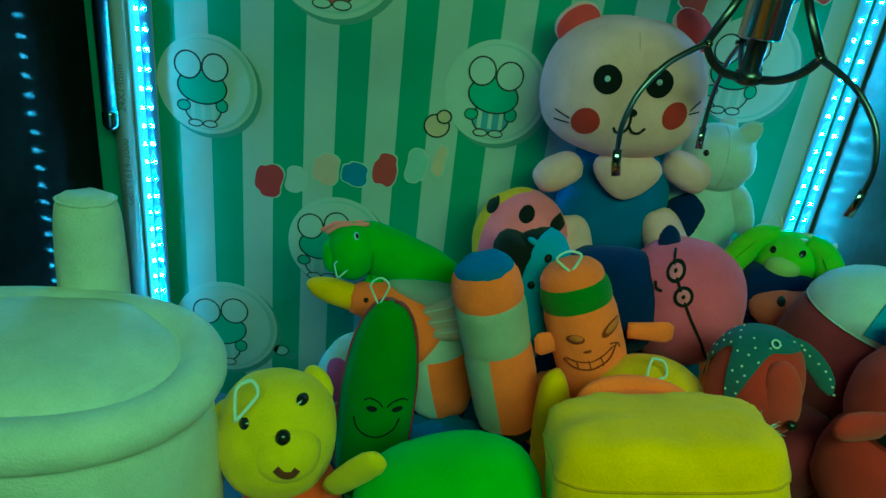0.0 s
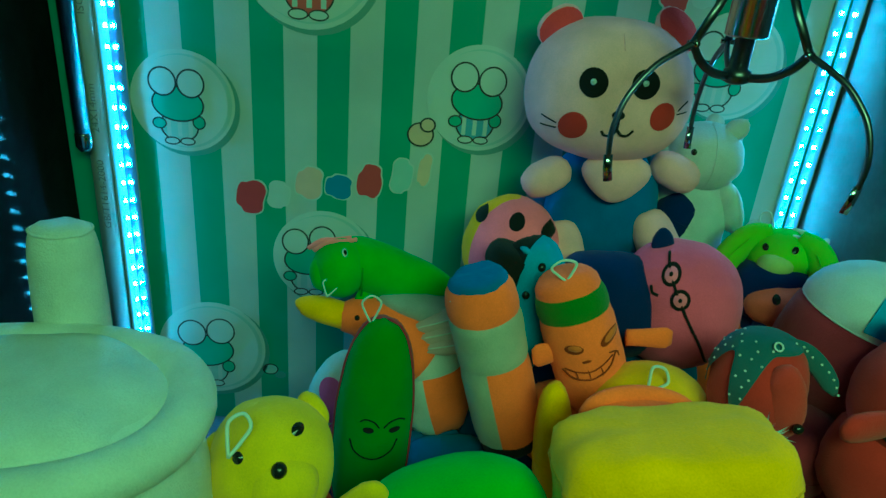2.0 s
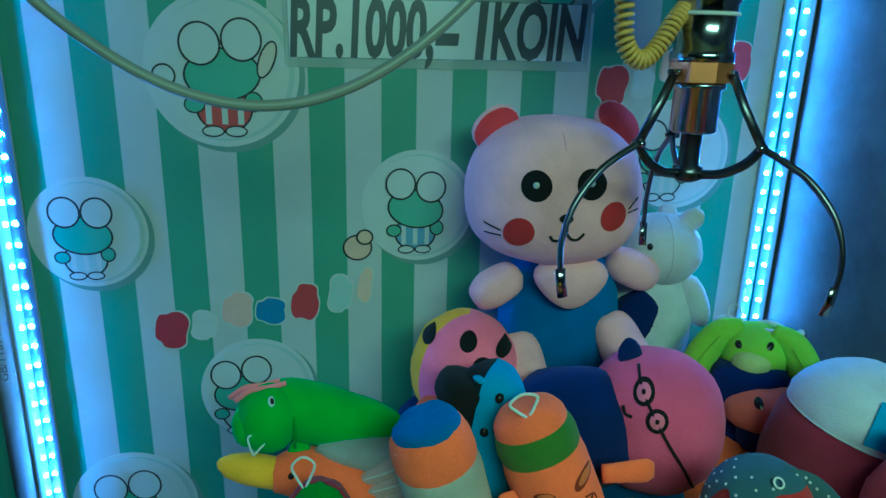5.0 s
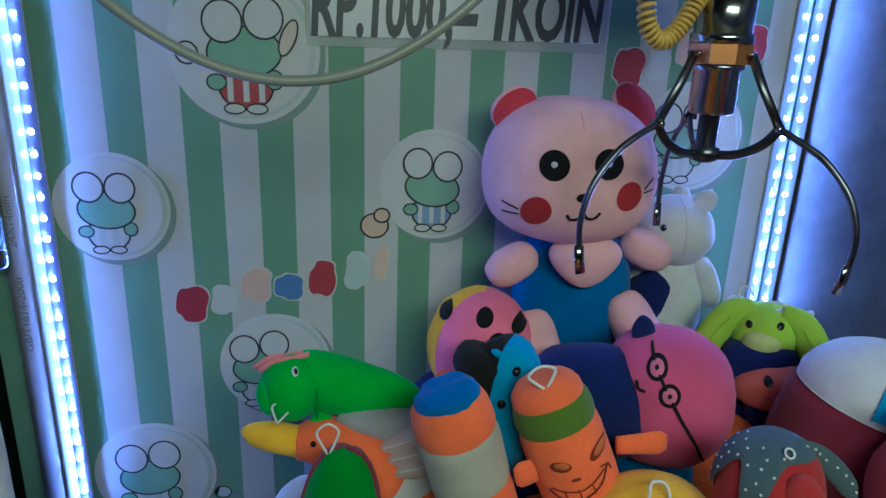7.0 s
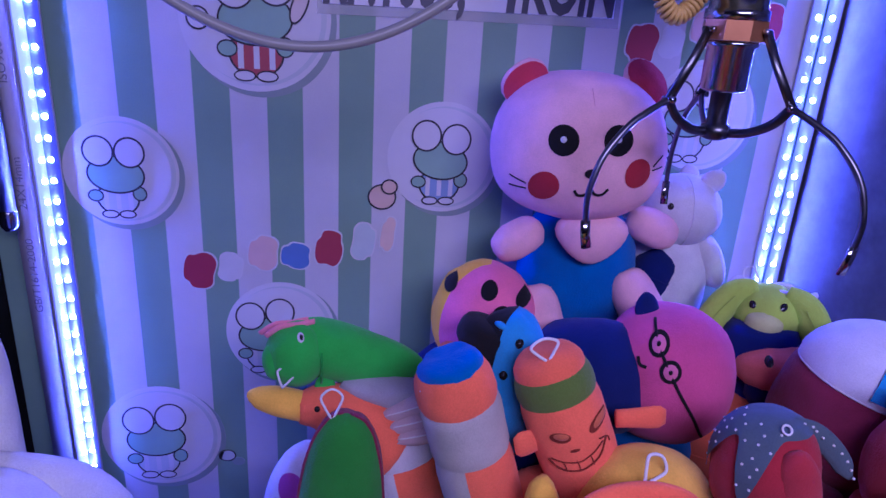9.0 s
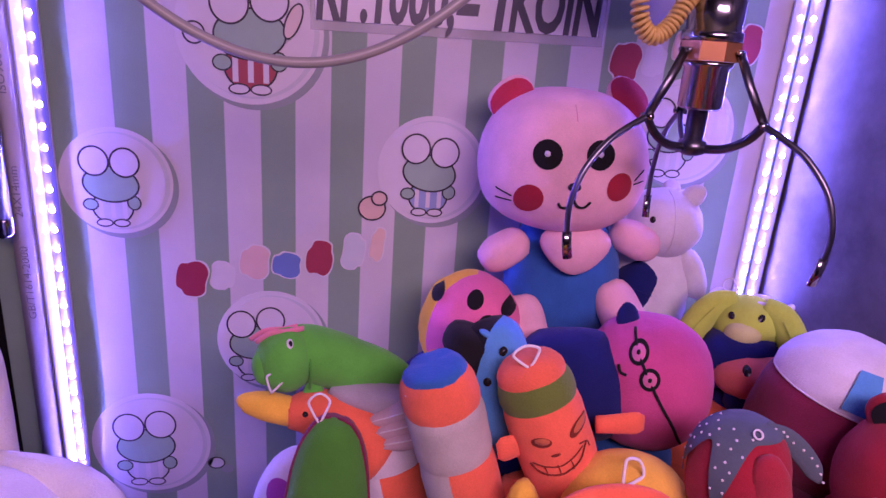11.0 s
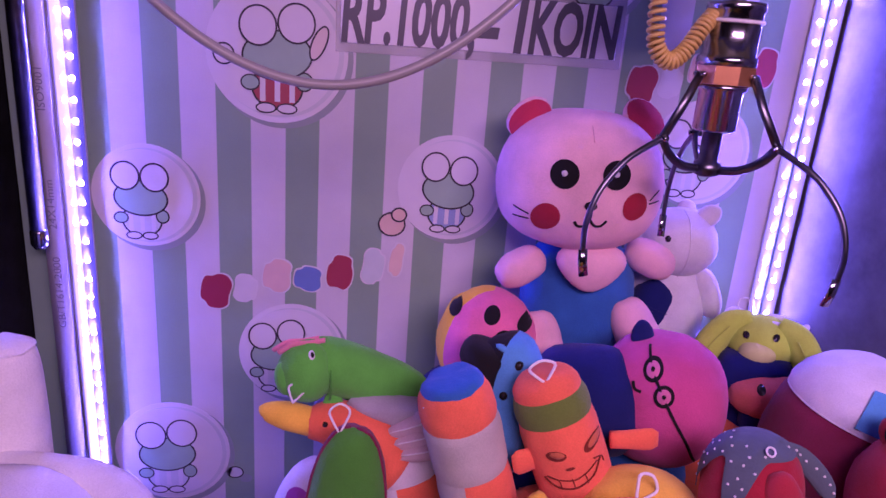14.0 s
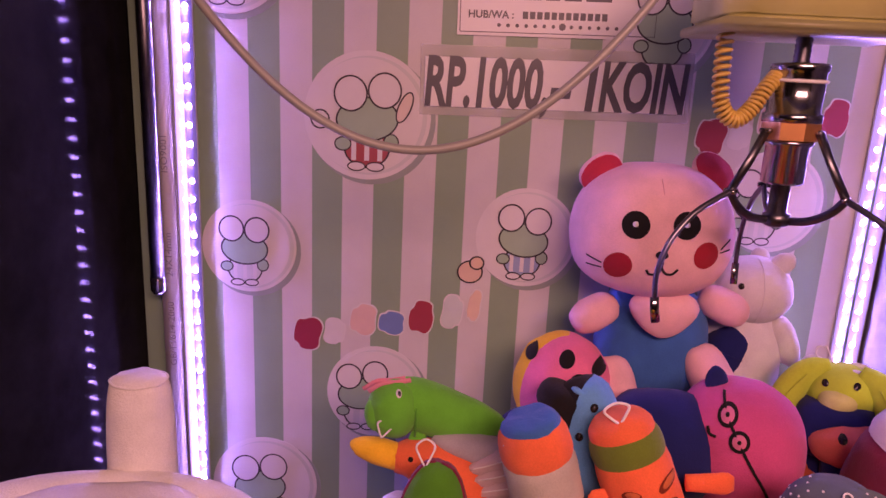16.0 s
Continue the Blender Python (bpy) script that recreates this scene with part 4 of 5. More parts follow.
def drooping_dog():
    t = thing("plush_dog", seat(0.1900, -0.112, 0.3180, 0.97) @ pose(0, 0, 0, 0, 0, -34), "lime green plush dog with drooping ears and navy vest", "plush toy", HEAP)
    hb = Blob(0.0260, 0.0240, 0.0215, 2.1, 2, -0.1, 0.04, 19)
    head = sub(t, "head", hb, LIME, pose(0, 0, 0.0490), rings=16, sides=28)
    for u, v in ((-0.0115, 0.0085), (0.0095, 0.0110)):
        part("eye", hb.spot(u, v, 0.0024, 0.0026, 0, 0.0012), BLACK_PLASTIC, head, "black bead eye")
    sn = Blob(0.0140, 0.0100, 0.0105, 2.1, 2, 0, 0.03, 20)
    snout = sub(head, "snout", sn, plush((0.60, 0.66, 0.22)), pose(-0.0010, -0.0190, -0.0045), "pale snout", rings=12, sides=20)
    sub(snout, "chin", Blob(0.0115, 0.0085, 0.0060, 2.1), plush((0.70, 0.36, 0.30)), pose(0, -0.0015, -0.0070), "pink chin", rings=8, sides=18)
    for k in (-1, 1):
        pts = [(0.010 * k, -0.004, 0.0660), (0.025 * k, -0.007, 0.0600), (0.036 * k, -0.011, 0.0420), (0.042 * k, -0.013, 0.0220), (0.045 * k, -0.013, 0.0080)]
        ear = part("ear", tube_bm(smooth_path(pts, 5), lambda f: 0.0055 + 0.0065 * math.sin(math.pi * min(f * 0.75 + 0.12, 1)), 14, flat=0.8), LIME, t, "long drooping ear")
        part("ear_seam", tube_bm([Vector(p) + Vector((0, -0.0105, 0.001)) for p in smooth_path(pts[1:], 4)], 0.0004, 5), plush((0.40, 0.58, 0.03)), ear)
    sub(t, "vest", Blob(0.0300, 0.0230, 0.0250, 3.4, 2.4, 0, 0.03, 21), NAVY, pose(0.0, -0.012, 0.0190), "navy vest")
    ruff = [(0.030 * math.sin(a), 0.004 - 0.010 * math.cos(a), 0.0655 + 0.002 * math.sin(5 * a)) for a in [2 * math.pi * k / 30 for k in range(30)]]
    part("ruff", tube_bm(ruff, 0.0024, 8, closed=True), WHITE, t, "white lace ruff")
    loop_of_string(t, (-0.010, 0.0, 0.070), 0.016, 0.011, pose(0, 0, 0, -30, -60, 0))
    return t


def coral_toy():
    t = thing("plush_crab", seat(0.1860, -0.145, 0.2990, 1.012), "coral pink plush toy with black bead eye and dark straps", "plush toy", HEAP)
    b = Blob(0.0300, 0.0210, 0.0170, 2.2, 2, 0.0, 0.05, 22)
    body = sub(t, "body", b, plush((0.82, 0.20, 0.13)), pose(0, 0, 0.0340, 0, -10, -30), rings=14, sides=26)
    part("eye", b.spot(-0.0075, 0.0115, 0.0030, 0.0030, 0, 0.0012), BLACK_PLASTIC, body, "black bead eye")
    part("strap", b.line([(0.0160, 0.0120), (0.0090, 0.0030), (0.0160, -0.0060)], 0.0050), BLACK_FELT, body, "dark felt strap")
    sub(t, "trousers", Blob(0.0270, 0.0200, 0.0160, 2.5), NAVY, pose(0.006, 0.0, 0.0150), "navy trousers", rings=10, sides=20)
    return t


def capped_toy():
    t = thing("plush_walrus", seat(0.1960, -0.21, 0.2835, 1.030), "maroon plush toy with white cap and blue band", "plush toy", HEAP)
    b = Blob(0.0475, 0.0420, 0.0550, 2.5, 2, -0.05, 0.03, 23, pinches=(0.38,))
    m = pose(0, 0, 0.0560, 0, 11, -38)
    sub(t, "body", b, MAROON, m, h0=-1.0, h1=0.38)
    cap = sub(t, "cap", b, WHITE, m, "white cap", h0=0.38, h1=1.0, rings=12, sides=34, out=0.0012)
    part("cap_seam", tube_bm([b.at(2 * math.pi * k / 36, 0.38, 0.0010) for k in range(36)], 0.0007, 6, closed=True), WHITE, t).matrix_basis = m
    band = bmesh.new()
    rows = [[band.verts.new(b.at(-0.12 + 0.12 * j, h, 0.0030)) for j in range(4)] for h in (0.45, 0.55, 0.65, 0.75, 0.84)]
    for r0, r1 in zip(rows, rows[1:]):
        for j in range(3):
            band.faces.new((r0[j], r0[j + 1], r1[j + 1], r1[j]))
    part("cap_band", band, SKY, cap, "blue felt band")
    return t


def scarf_toy():
    t = thing("plush_puppy", seat(0.0920, -0.27, 0.3060, 0.98), "dark red plush toy in a spotted grey-blue headscarf", "plush toy", HEAP)
    b = Blob(0.0270, 0.0270, 0.0340, 2.3, 2, 0, 0.03, 24)
    m = pose(0, 0, 0.0400, 0, 0, -38)
    sub(t, "head", b, RED, m, rings=18, sides=30)
    sub(t, "snout", Blob(0.0125, 0.0100, 0.0260, 2.3, 2, -0.15, 0.03, 47), plush((0.42, 0.036, 0.042)), pose(0.0040, -0.0205, 0.0430, 12, -12, -20), "lighter red snout", rings=12, sides=20)
    sub(t, "nose", Blob(0.0034, 0.0030, 0.0030), BLACK_PLASTIC, pose(0.0090, -0.0325, 0.0330), "black nose", rings=8, sides=14)
    cloth = plush((0.10, 0.14, 0.17), 0.6)
    sc = Blob(0.0282, 0.0282, 0.0352, 2.3, 2, 0, 0.03, 24)
    def hem(a):
        return 0.80 + 0.05 / (1 + math.exp(-(a - 0.25) * 14)) - 1.00 * math.exp(-((a + 0.26) / 0.26) ** 2) - 1.05 * math.exp(-((a + 1.55) / 0.50) ** 2)

    bm = bmesh.new()
    rows = []
    for r in range(13):
        row = []
        for i in range(90):
            a = -math.pi + 2 * math.pi * i / 90
            h = min(hem(a) + (0.985 - hem(a)) * r / 12, 0.985)
            row.append(bm.verts.new(sc.at(a, h, 0.0006)))
        rows.append(row)
    for r0, r1 in zip(rows, rows[1:]):
        for i in range(90):
            bm.faces.new((r0[i], r0[(i + 1) % 90], r1[(i + 1) % 90], r1[i]))
    bm.faces.new(rows[-1])
    bmesh.ops.recalc_face_normals(bm, faces=bm.faces[:])
    scarf = part("headscarf", bm, cloth, t, "spotted grey-blue headscarf")
    scarf.matrix_basis = m
    f2 = [(0.006, -0.004, 0.0725), (0.019, -0.006, 0.0670), (0.031, -0.010, 0.0560), (0.040, -0.014, 0.0430)]
    part("scarf_flap", tube_bm(smooth_path(f2, 5), lambda s: 0.0034 + 0.0026 * math.sin(math.pi * min(s * 0.9, 1)) - 0.003 * max(0, s - 0.85) / 0.15, 12, flat=0.4), cloth, t, "hanging scarf flap")
    rnd = random.Random(5)
    spot = lathe_bm([(0.0004, 0.0003), (0.0007, 0.0001), (0.0008, -0.0004)], 8)
    spot_mesh = bpy.data.meshes.new("dot")
    spot.to_mesh(spot_mesh)
    spot.free()
    spot_mesh.materials.append(WHITE)
    count, taken = 0, []
    while count < 30:
        a, h = rnd.uniform(-1.8, 1.7), rnd.uniform(-0.2, 0.93)
        if h < hem(a) + 0.05:
            continue
        p, o = sc.at(a, h, 0.0008), sc.at(a, h, 0.003)
        if any((p - q).length < 0.0052 for q in taken):
            continue
        taken.append(p)
        ob = new("dot", spot_mesh)
        ob.parent = scarf
        ob.matrix_basis = Matrix.Translation(p) @ (o - p).to_track_quat("Z", "Y").to_matrix().to_4x4()
        count += 1
    for p in smooth_path(f2, 3)[2:]:
        ob = new("dot", spot_mesh)
        ob.parent = scarf
        ob.matrix_basis = m.inverted() @ Matrix.Translation(p + Vector((rnd.uniform(-0.002, 0.002), -0.0024, 0.0022))) @ pose(0, 0, 0, 48, 0, 0)
    part("ring", tube_bm([(0.0022 * math.cos(a), 0.0026 * math.sin(a), 0) for a in [2 * math.pi * k / 16 for k in range(16)]], 0.0006, 6, closed=True), STRING, t, "white string ring").matrix_basis = pose(-0.004, -0.014, 0.0745, 35, 0, -20)
    sub(t, "body", Blob(0.0230, 0.0210, 0.0200, 2.5), RED, pose(0.004, 0.004, 0.0100), rings=10, sides=20)
    return t


def duck():
    t = thing("plush_duck", seat(0.0400, -0.250, 0.2360, 1.40), "round yellow plush duck with orange felt bill", "plush toy", HEAP)
    b = Blob(0.0290, 0.0250, 0.0280, 2.1, 2, 0, 0.03, 25)
    sub(t, "head", b, YELLOW, pose(0.003, 0.004, 0.0440), rings=16, sides=28)
    sub(t, "bill", Blob(0.0235, 0.0125, 0.0080, 2.2, 2.3, 0, 0.06, 26), ORANGE, pose(-0.0170, -0.0265, 0.0685, -40, -3, -8), "orange felt bill", rings=10, sides=26)
    lip = [(-0.0400, -0.0280, 0.0705), (-0.0360, -0.0272, 0.0750), (-0.0280, -0.0262, 0.0775), (-0.0180, -0.0255, 0.0780), (-0.0060, -0.0250, 0.0765), (0.0030, -0.0250, 0.0730), (0.0070, -0.0255, 0.0695)]
    part("upper_bill", tube_bm(smooth_path(lip, 4), lambda f: 0.0022 + 0.0026 * math.sin(math.pi * f), 12, flat=0.7), ORANGE, t, "curled orange upper bill")
    sub(t, "body", Blob(0.0260, 0.0240, 0.0220, 2.3), LEMON, pose(0, 0, 0.0080), rings=10, sides=20)
    loop_of_string(t, (-0.007, -0.010, 0.0690), 0.013, 0.011, pose(0, 0, 0, -25, 45, 0))
    return t


def yellow_cushion():
    t = thing("plush_block", seat(0.0134, -0.35, 0.2698, 1.156), "yellow box-shaped plush cushion with rounded seams", "plush toy", HEAP)
    b = Blob(0.0470, 0.0280, 0.0440, 6, 4.5, 0.0, 0.05, 28)
    m = pose(0, 0, 0.0430, -8, -9, -4)
    sub(t, "cushion", b, YELLOW, m, rings=26, sides=48)
    part("seam", tube_bm([b.at(2 * math.pi * k / 48, 0.60, 0.0001) for k in range(48)], 0.0006, 5, closed=True), plush((0.6, 0.36, 0.01)), t).matrix_basis = m
    flipper(t, "foot", ORANGE, (0.046, -0.006, 0.030), (0.062, -0.016, 0.006), 0.008, 0.009, label="orange foot")
    return t


def green_pod():
    t = thing("plush_pod", seat(-0.0895, -0.335, 0.2685, 1.06), "bright green oval plush pod lying on the heap", "plush toy", HEAP)
    b = Blob(0.0310, 0.0290, 0.0460, 2.3, 2, 0.06, 0.02, 29)
    sub(t, "pod", b, GREEN, pose(0, 0, 0.0310, 0, 76, 0), rings=22, sides=36)
    flipper(t, "leaf", LIME, (-0.036, -0.004, 0.016), (-0.052, -0.008, 0.006), 0.006, 0.008, label="lime leaf")
    return t


def yellow_pig():
    t = thing("plush_bear_cub", seat(-0.1810, -0.312, 0.2304, 0.915), "yellow plush bear cub with bead eyes and red shirt", "plush toy", HEAP)
    hb = Blob(0.0340, 0.0320, 0.0370, 2.3, 2, 0.0, 0.02, 30)
    head = sub(t, "head", hb, LEMON, pose(0, 0, 0.0930, -28, 0, 0), rings=20, sides=34)
    for u, v in ((-0.0130, 0.0093), (0.0150, 0.0230)):
        part("eye", hb.spot(u, v, 0.0030, 0.0032, 0, 0.0018), BLACK_PLASTIC, head, "black bead eye")
    mz = Blob(0.0190, 0.0125, 0.0170, 2.1, 2, 0, 0.02, 31)
    muzzle = sub(head, "muzzle", mz, LEMON, pose(0.0090, -0.0220, -0.0050, -4, 0, 8), rings=14, sides=24)
    sub(muzzle, "nose", Blob(0.0042, 0.0038, 0.0045), BLACK_PLASTIC, pose(-0.0020, -0.0105, 0.0085), "black plastic nose", rings=8, sides=14)
    part("mouth", mz.line([(-0.0040, -0.0075), (0.0000, -0.0105), (0.0045, -0.0105), (0.0070, -0.0075)], 0.0040), plush((0.10, 0.03, 0.015)), muzzle, "dark sewn mouth")
    for x, y, z, ry in ((0.0200, 0.006, 0.0290, 52), (-0.0310, 0.0, 0.0050, -85)):
        sub(head, "ear", Blob(0.0120, 0.0055, 0.0080, 2.1), LEMON, pose(x, y, z, 30, ry, 0), rings=8, sides=18)
    sub(t, "shirt", Blob(0.0300, 0.0270, 0.0380, 2.6), plush((0.62, 0.07, 0.02)), pose(0.010, -0.004, 0.0380), "red shirt", rings=12, sides=24)
    flipper(t, "arm", LEMON, (0.034, -0.026, 0.078), (0.062, -0.037, 0.113), 0.007, 0.0105)
    loop_of_string(t, (-0.0150, -0.0330, 0.1250), 0.022, 0.011, pose(0, 0, 0, -42, 18, 0), 0.0010)
    return t


def red_bear():
    t = thing("plush_red_bear", seat(0.1772, -0.28, 0.283, 1.080), "dark red plush bear with black ears", "plush toy", HEAP)
    hb = Blob(0.0330, 0.0320, 0.0370, 2.2, 2, 0, 0.03, 32)
    head = sub(t, "head", hb, RED, pose(0.010, 0, 0.0560, 0, 8, -40), rings=18, sides=30)
    eb = Blob(0.0130, 0.0055, 0.0120, 2.1)
    ear = sub(head, "ear", eb, RED, pose(-0.0180, 0.0, 0.0330, 0, -25, 0), rings=10, sides=18)
    part("ear_lining", eb.spot(0, 0, 0.0100, 0.0090, 0, 0.001), BLACK_FELT, ear, "black felt ear lining")
    part("muzzle", hb.spot(-0.004, -0.006, 0.0120, 0.0100, 0, 0.001), BLACK_FELT, head, "black felt muzzle")
    sub(t, "body", Blob(0.0330, 0.0290, 0.0330, 2.5), RED, pose(0.004, 0, 0.0120), rings=10, sides=22)
    flipper(t, "arm", RED, (-0.018, -0.016, 0.053), (-0.052, -0.026, 0.056), 0.0085, 0.0095)
    return t


def spotted_egg():
    t = thing("plush_egg", seat(-0.1683, -0.14, 0.1775, 1.079), "white plush egg with purple patches", "plush toy", HEAP)
    b = Blob(0.0240, 0.0200, 0.0450, 2.2, 2, -0.1, 0.03, 33)
    body = sub(t, "body", b, WHITE, pose(0.006, 0, 0.0450, 0, 10, 0), rings=16, sides=26)
    for u, v, r in ((-0.0080, 0.0200, 0.0085), (-0.0040, 0.0070, 0.0090), (-0.0130, 0.0030, 0.0070), (0.0050, 0.0290, 0.0055), (0.0040, -0.0100, 0.0080)):
        part("patch", b.spot(u, v, r, r * 1.2), PURPLE, body, "purple felt patch")
    return t


def white_pan():
    """The big white round toy with a stalk beside the chute."""
    t = thing("plush_mushroom", pose(-0.290, -0.335, ZF - 0.004), "large white plush pot with thick rim and upright stalk", "plush toy")
    body = Blob(0.0840, 0.0640, 0.1500, 5, 2, 0.02, 0.02, 34)
    sub(t, "body", body, CREAM, pose(0, 0, 0.1330), rings=22, sides=44)
    ring = [(0.0770 * math.cos(a), 0.0560 * math.sin(a), 0.2660 + 0.0015 * math.sin(3 * a)) for a in [2 * math.pi * k / 48 for k in range(48)]]
    part("rim", tube_bm(ring, 0.0115, 14, closed=True), CREAM, t, "thick stuffed rim")
    top = Blob(0.0720, 0.0520, 0.0090, 2.2, 2, 0, 0.05, 35)
    sub(t, "top", top, CREAM, pose(0, 0, 0.2690), rings=12, sides=44)
    st = Blob(0.0185, 0.0165, 0.0520, 6, 2, -0.08, 0.02, 36)
    sub(t, "stalk", st, CREAM, pose(-0.005, 0.075, 0.2720, -2, 0, 0), "upright stalk", rings=18, sides=28)
    part("stalk_seam", tube_bm([st.at(2 * math.pi * k / 28, 0.93, 0.0004) for k in range(28)], 0.0008, 5, closed=True), CREAM, t).matrix_basis = pose(-0.005, 0.075, 0.2720, -2, 0, 0)
    return t


for make in (cat_toy, white_bear, ladybird, caterpillar, parrot, avocado, checked_roll, penguin, grinning_roll, spectacled_ball, drooping_dog,
             coral_toy, capped_toy, scarf_toy, duck, yellow_cushion, green_pod, yellow_pig, red_bear, spotted_egg, white_pan):
    make()

# white fluffy trim beside the yellow cushion
t = thing("fur_trim", seat(0.071, -0.318, 0.300, 1.0), "ragged white fur trim sticking out of the heap", "fur trim", HEAP)
bm = bmesh.new()
rnd = random.Random(3)
for k in range(420):
    a, h = rnd.uniform(0, 2 * math.pi), rnd.uniform(0, 1)
    p = Vector((0.007 * math.cos(a) * (1 - 0.4 * h), 0.006 * math.sin(a), 0.050 * h))
    d = Vector((math.cos(a), math.sin(a), rnd.uniform(-0.6, 0.9))).normalized() * rnd.uniform(0.004, 0.009)
    w = Vector((-math.sin(a), math.cos(a), 0)) * 0.0007
    u = Vector((0, 0, 0.0007))
    tip = bm.verts.new(p + d)
    q = [bm.verts.new(p + e) for e in (w, u, -w, -u)]
    for i in range(4):
        bm.faces.new((q[i], q[(i + 1) % 4], tip))
part("fur", bm, WHITE, t)
sub(t, "core", Blob(0.0070, 0.0060, 0.0270, 2.5), WHITE, pose(0, 0, 0.025), rings=10, sides=16)

# toys buried lower in the heap, of which only edges show in the gaps
rnd = random.Random(11)
BURIED = [(ORANGE, "orange"), (YELLOW, "yellow"), (NAVY, "navy blue"), (GREEN, "green"), (RED, "red"), (BLUE, "blue"), (MAROON, "maroon"), (DEEPGREEN, "dark green")]


def buried_toy(x, y, z, a, b, c, k, rx=0, ry=0, rz=0):
    mat, colour = BURIED[k % len(BURIED)]
    t = thing("plush_toy", pose(x, y, z, rx, ry, rz), "plump %s plush toy buried in the heap" % colour, "plush toy", "toys buried in the heap")
    bl = Blob(a, b, c, 2.8, 2.2, 0, 0.05, k + 50.0)
    sub(t, "body", bl, mat, pose(0, 0, 0), rings=14, sides=24)
    part("seam", tube_bm([bl.at(2 * math.pi * j / 24, 0.0, 0.0002) for j in range(24)], 0.0005, 5, closed=True), mat, t)


k = 0
for level, (z, r) in enumerate(((0.140, 0.042), (0.205, 0.040), (0.268, 0.036))):
    for ix in range(7):
        for iy in range(6):
            x, y = -0.185 + ix * 0.068 + (0.02 if level % 2 else 0), -0.405 + iy * 0.068 + (0.012 if level == 1 else 0)
            slope = 0.30 + 0.18 * min(max((x + 0.14) / 0.10, -1.2), 0.3) - (0.10 if y > -0.20 and x < -0.09 else 0)
            if y > -0.33 and x < -0.12:
                slope = min(slope, 0.245 if y < -0.2 else 0.20)
            if y < -0.14 and x < -0.02:
                slope = min(slope, 0.20)
            if y < -0.20:
                slope = min(slope, 0.27)
            if z + r * 0.8 > slope or x > 0.25 or y > -0.04:
                continue
            k += 1
            buried_toy(x + rnd.uniform(-0.008, 0.008), y + rnd.uniform(-0.008, 0.008), z, r, r * 0.95, r * 1.02, k + ix + 2 * iy, rnd.uniform(-30, 30), rnd.uniform(-30, 30), rnd.uniform(0, 180))
# those whose tops show
buried_toy(-0.016, -0.250, 0.272, 0.012, 0.012, 0.055, 1, 0, -6, 0)
buried_toy(-0.005, -0.205, 0.265, 0.028, 0.024, 0.028, 0, 0, 80, 20)
buried_toy(-0.078, -0.200, 0.215, 0.024, 0.022, 0.034, 5, 0, 80, 0)
buried_toy(-0.030, -0.215, 0.210, 0.030, 0.030, 0.034, 2, 0, 0, 0)
buried_toy(0.080, -0.215, 0.265, 0.030, 0.028, 0.030, 3, 0, 75, 10)
buried_toy(0.155, -0.235, 0.270, 0.030, 0.030, 0.034, 6, 10, 0, 0)
buried_toy(0.055, -0.070, 0.280, 0.050, 0.040, 0.040, 2, 0, 0, 0)
buried_toy(0.126, -0.046, 0.368, 0.020, 0.018, 0.026, 2, 0, 20, 0)
buried_toy(0.165, -0.055, 0.290, 0.045, 0.035, 0.040, 6, 0, 0, 0)
buried_toy(0.205, -0.120, 0.280, 0.045, 0.035, 0.040, 2, 0, 0, 0)
buried_toy(0.080, -0.290, 0.255, 0.034, 0.030, 0.040, 4, 0, 0, 0)
buried_toy(-0.150, -0.300, 0.205, 0.030, 0.028, 0.034, 7, 0, 0, 0)


# ---- grab and its cables ----
GX, GY = 0.088, -0.165


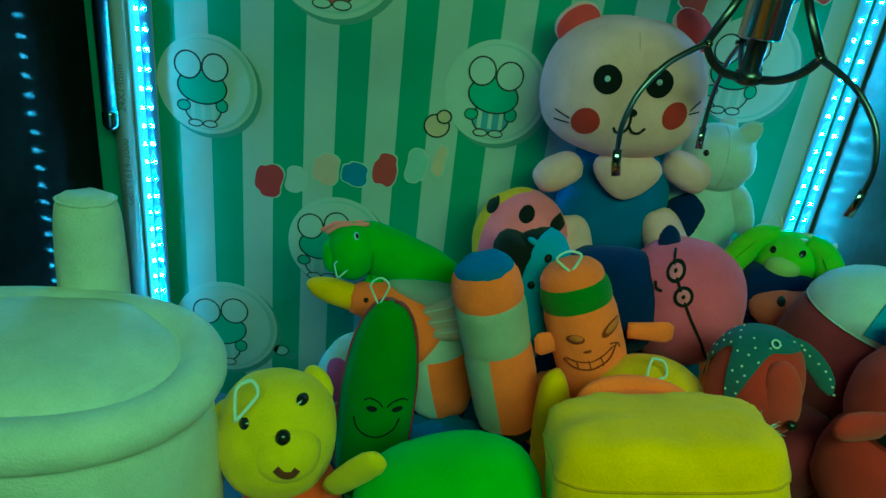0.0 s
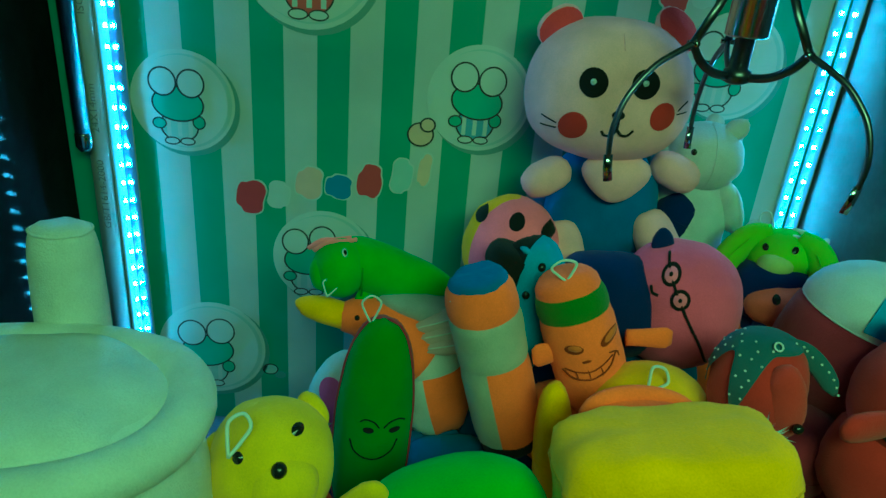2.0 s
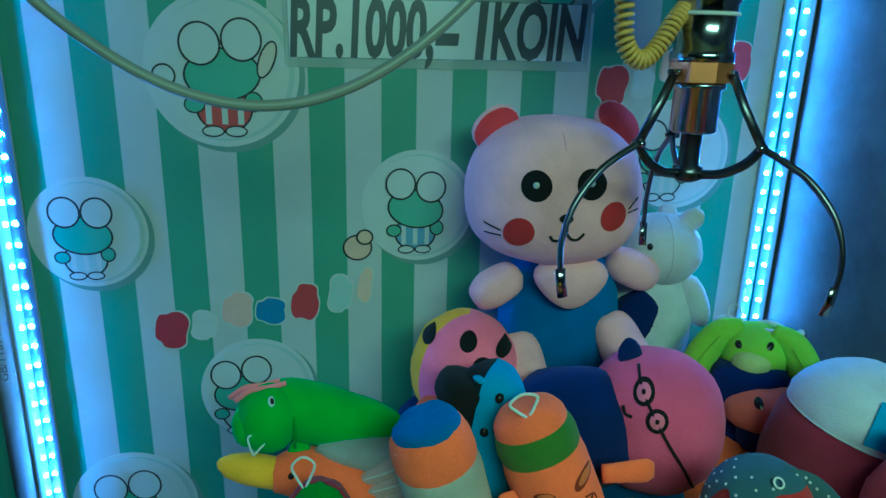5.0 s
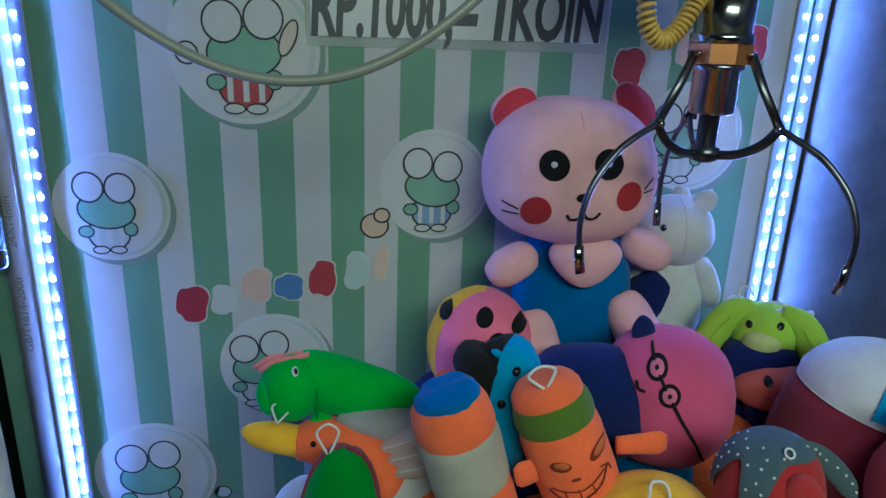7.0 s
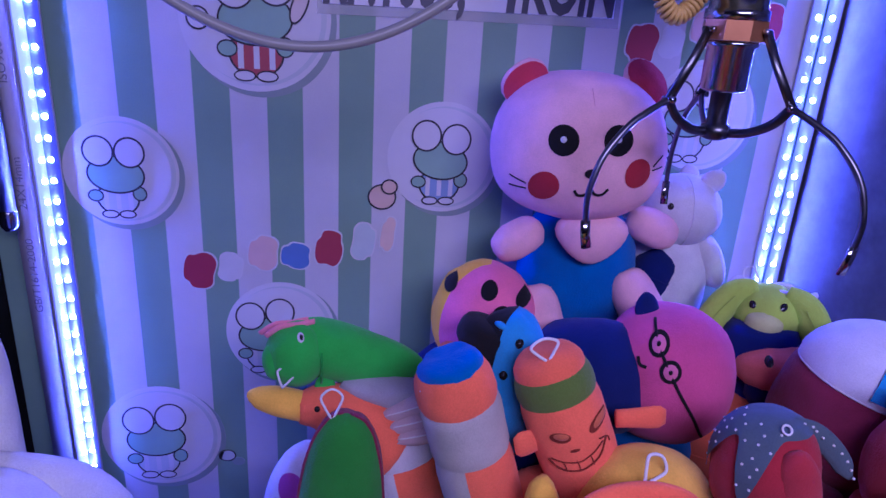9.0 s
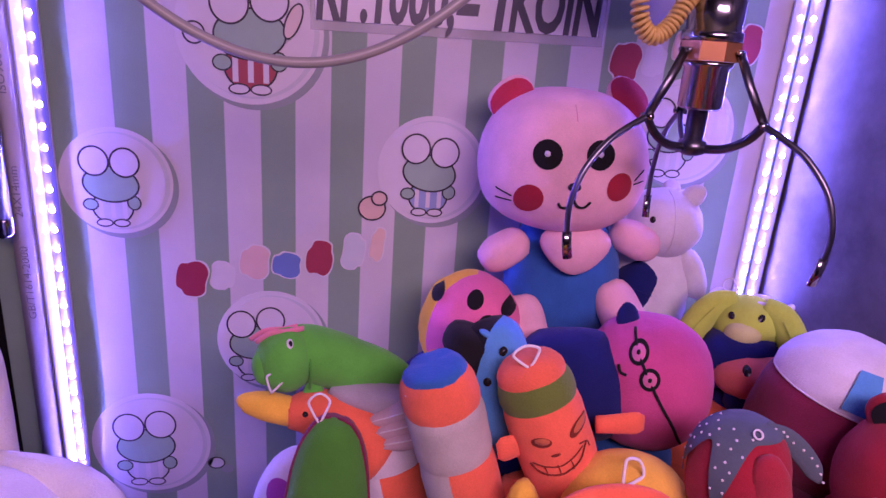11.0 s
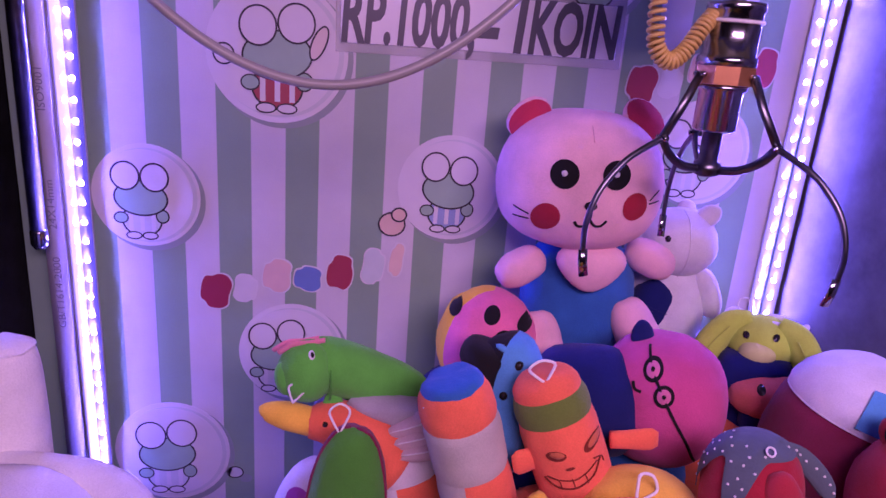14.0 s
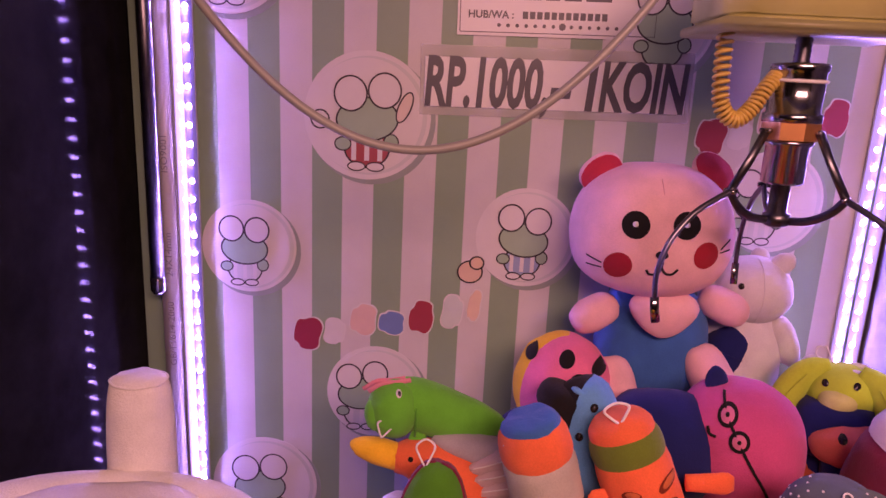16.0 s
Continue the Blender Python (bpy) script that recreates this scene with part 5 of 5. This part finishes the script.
def grab():
    t = thing("claw", pose(GX, GY, 0.506), "chrome and dark steel three-fingered grab hanging from its carriage", "claw")
    part("coil_upper", lathe_bm([(0.010, 0.100), (0.0165, 0.100), (0.0172, 0.0985), (0.0172, 0.0955), (0.0160, 0.0945), (0.0160, 0.0700), (0.0176, 0.0695), (0.0176, 0.0640), (0.010, 0.0640)], 36), CHROME, t, "chrome coil housing")
    part("collar", lathe_bm([(0.010, 0.0638), (0.0180, 0.0638), (0.0180, 0.0530), (0.010, 0.0530)], 8), BRASS, t, "copper brown collar", smooth=False)
    part("coil_lower", lathe_bm([(0.010, 0.0528), (0.0150, 0.0528), (0.0150, 0.0500), (0.0130, 0.0490), (0.0130, 0.0260), (0.0110, 0.0245), (0.008, 0.0245)], 36), CHROME, t, "chrome coil housing")
    part("plunger", lathe_bm([(0.0060, 0.0245), (0.0060, 0.0060), (0.0085, 0.0050), (0.0085, -0.0020), (0.0040, -0.0040)], 20), STEEL, t)
    part("screw", lathe_bm([(0.0045 + 0.0007 * (i % 2), 0.100 + 0.0016 * i) for i in range(14)], 14), STEEL, t, "threaded shaft")
    part("cable_tie", tube_bm([(0.0167 * math.cos(a), 0.0167 * math.sin(a), 0.0900 + 0.001 * math.sin(a)) for a in [2 * math.pi * k / 30 for k in range(30)]], 0.0011, 6, closed=True), STRING, t, "white cable tie")
    for ang in (197, 310, 78):
        a = radians(ang)
        d = Vector((math.cos(a), math.sin(a), 0))
        P = lambda r, z: d * r + Vector((0, 0, z))
        finger = part("finger", tube_bm(smooth_path([P(0.039, 0.0195), P(0.0530, 0.0125), P(0.0660, 0.0040), P(0.0800, -0.0130), P(0.0865, -0.0330), P(0.0860, -0.0500)], 6), lambda s: 0.0021 - 0.0004 * s, 10), STEEL, t, "curved dark steel finger")
        part("finger_tip", tube_bm([P(0.0860, -0.0490), P(0.0850, -0.0570), P(0.0830, -0.0660)], 0.0030, 10, flat=0.45), CHROME, finger, "flattened bright tip")
        part("strut", tube_bm([P(0.0185, 0.0585), P(0.0270, 0.0410), P(0.0395, 0.0195)], 0.0029, 8, flat=0.6), STEEL, t)
        part("link", tube_bm(smooth_path([P(0.007, 0.0010), P(0.0200, 0.0030), P(0.0320, 0.0100), P(0.0395, 0.0195)], 4), 0.0028, 8, flat=0.6), STEEL, t)
        side = Vector((-d.y, d.x, 0)) * 0.0042
        part("pivot_pin", tube_bm([P(0.0395, 0.0195) - side, P(0.0395, 0.0195) + side], 0.0019, 10), CHROME, t)
        part("pivot_pin", tube_bm([P(0.0188, 0.0585) - side, P(0.0188, 0.0585) + side], 0.0016, 10), CHROME, t)
    return t


grab()
car = thing("carriage", pose(GX, GY, 0.622), "pale yellow-green carriage box that carries the grab", "carriage")
PALE_YELLOW = plain("pale_yellow_paint", (0.62, 0.60, 0.20), 0.4)
part("box", box_bm((-0.062, -0.032, 0.006), (0.058, 0.032, 0.060), 0.003), PALE_YELLOW, car)
part("base_plate", box_bm((-0.066, -0.036, 0), (0.062, 0.036, 0.0058), 0.001), plain("olive_plate", (0.30, 0.30, 0.12), 0.4), car)
part("rail", tube_bm([(XL - GX + 0.003, 0.02, 0.085), (XR - GX - 0.003, 0.02, 0.085)], 0.007, 14), CHROME, car, "steel travel rail")
part("wheel_block", box_bm((-0.030, 0.005, 0.0605), (0.026, 0.035, 0.0950), 0.002), STEEL, car)

# coiled yellow lead from the carriage to the grab
axis = smooth_path([(-0.052, -0.006, 0.622), (-0.052, -0.008, 0.598), (-0.050, -0.010, 0.578), (-0.041, -0.010, 0.570), (-0.031, -0.008, 0.577), (-0.022, -0.005, 0.590), (-0.014, -0.002, 0.599)], 10)
pts = []
turns = 30
fine_axis = smooth_path(axis, 8)
for i, p in enumerate(fine_axis):
    d = (fine_axis[min(i + 1, len(fine_axis) - 1)] - fine_axis[max(i - 1, 0)]).normalized()
    u = d.cross(Vector((0, 1, 0))).normalized()
    w = d.cross(u)
    a = 2 * math.pi * turns * i / len(fine_axis)
    pts.append(p + (u * math.cos(a) + w * math.sin(a)) * 0.0042)
lead = thing("coiled_lead", pose(GX, GY, 0), "coiled yellow cable between the carriage and the grab", "cable")
part("coil", tube_bm(pts, 0.0013, 7), plain("yellow_cable", (0.62, 0.42, 0.07), 0.4), lead)

# grey supply cable that hangs in a loop
hang = [(-0.152 + u * 0.01, -0.20, 0.544 + 5.1 * (u * 0.01) ** 2) for u in range(-21, 14)]
hang += [(-0.004, -0.198, 0.653), (0.014, -0.190, 0.662), (0.030, -0.180, 0.664)]
cable = thing("supply_cable", pose(0, 0, 0), "smooth grey cable hanging in a loop below the carriage", "cable")
part("sheath", tube_bm(smooth_path(hang, 3), 0.0027, 14), plain("grey_sheath", (0.30, 0.31, 0.27), 0.3), cable)
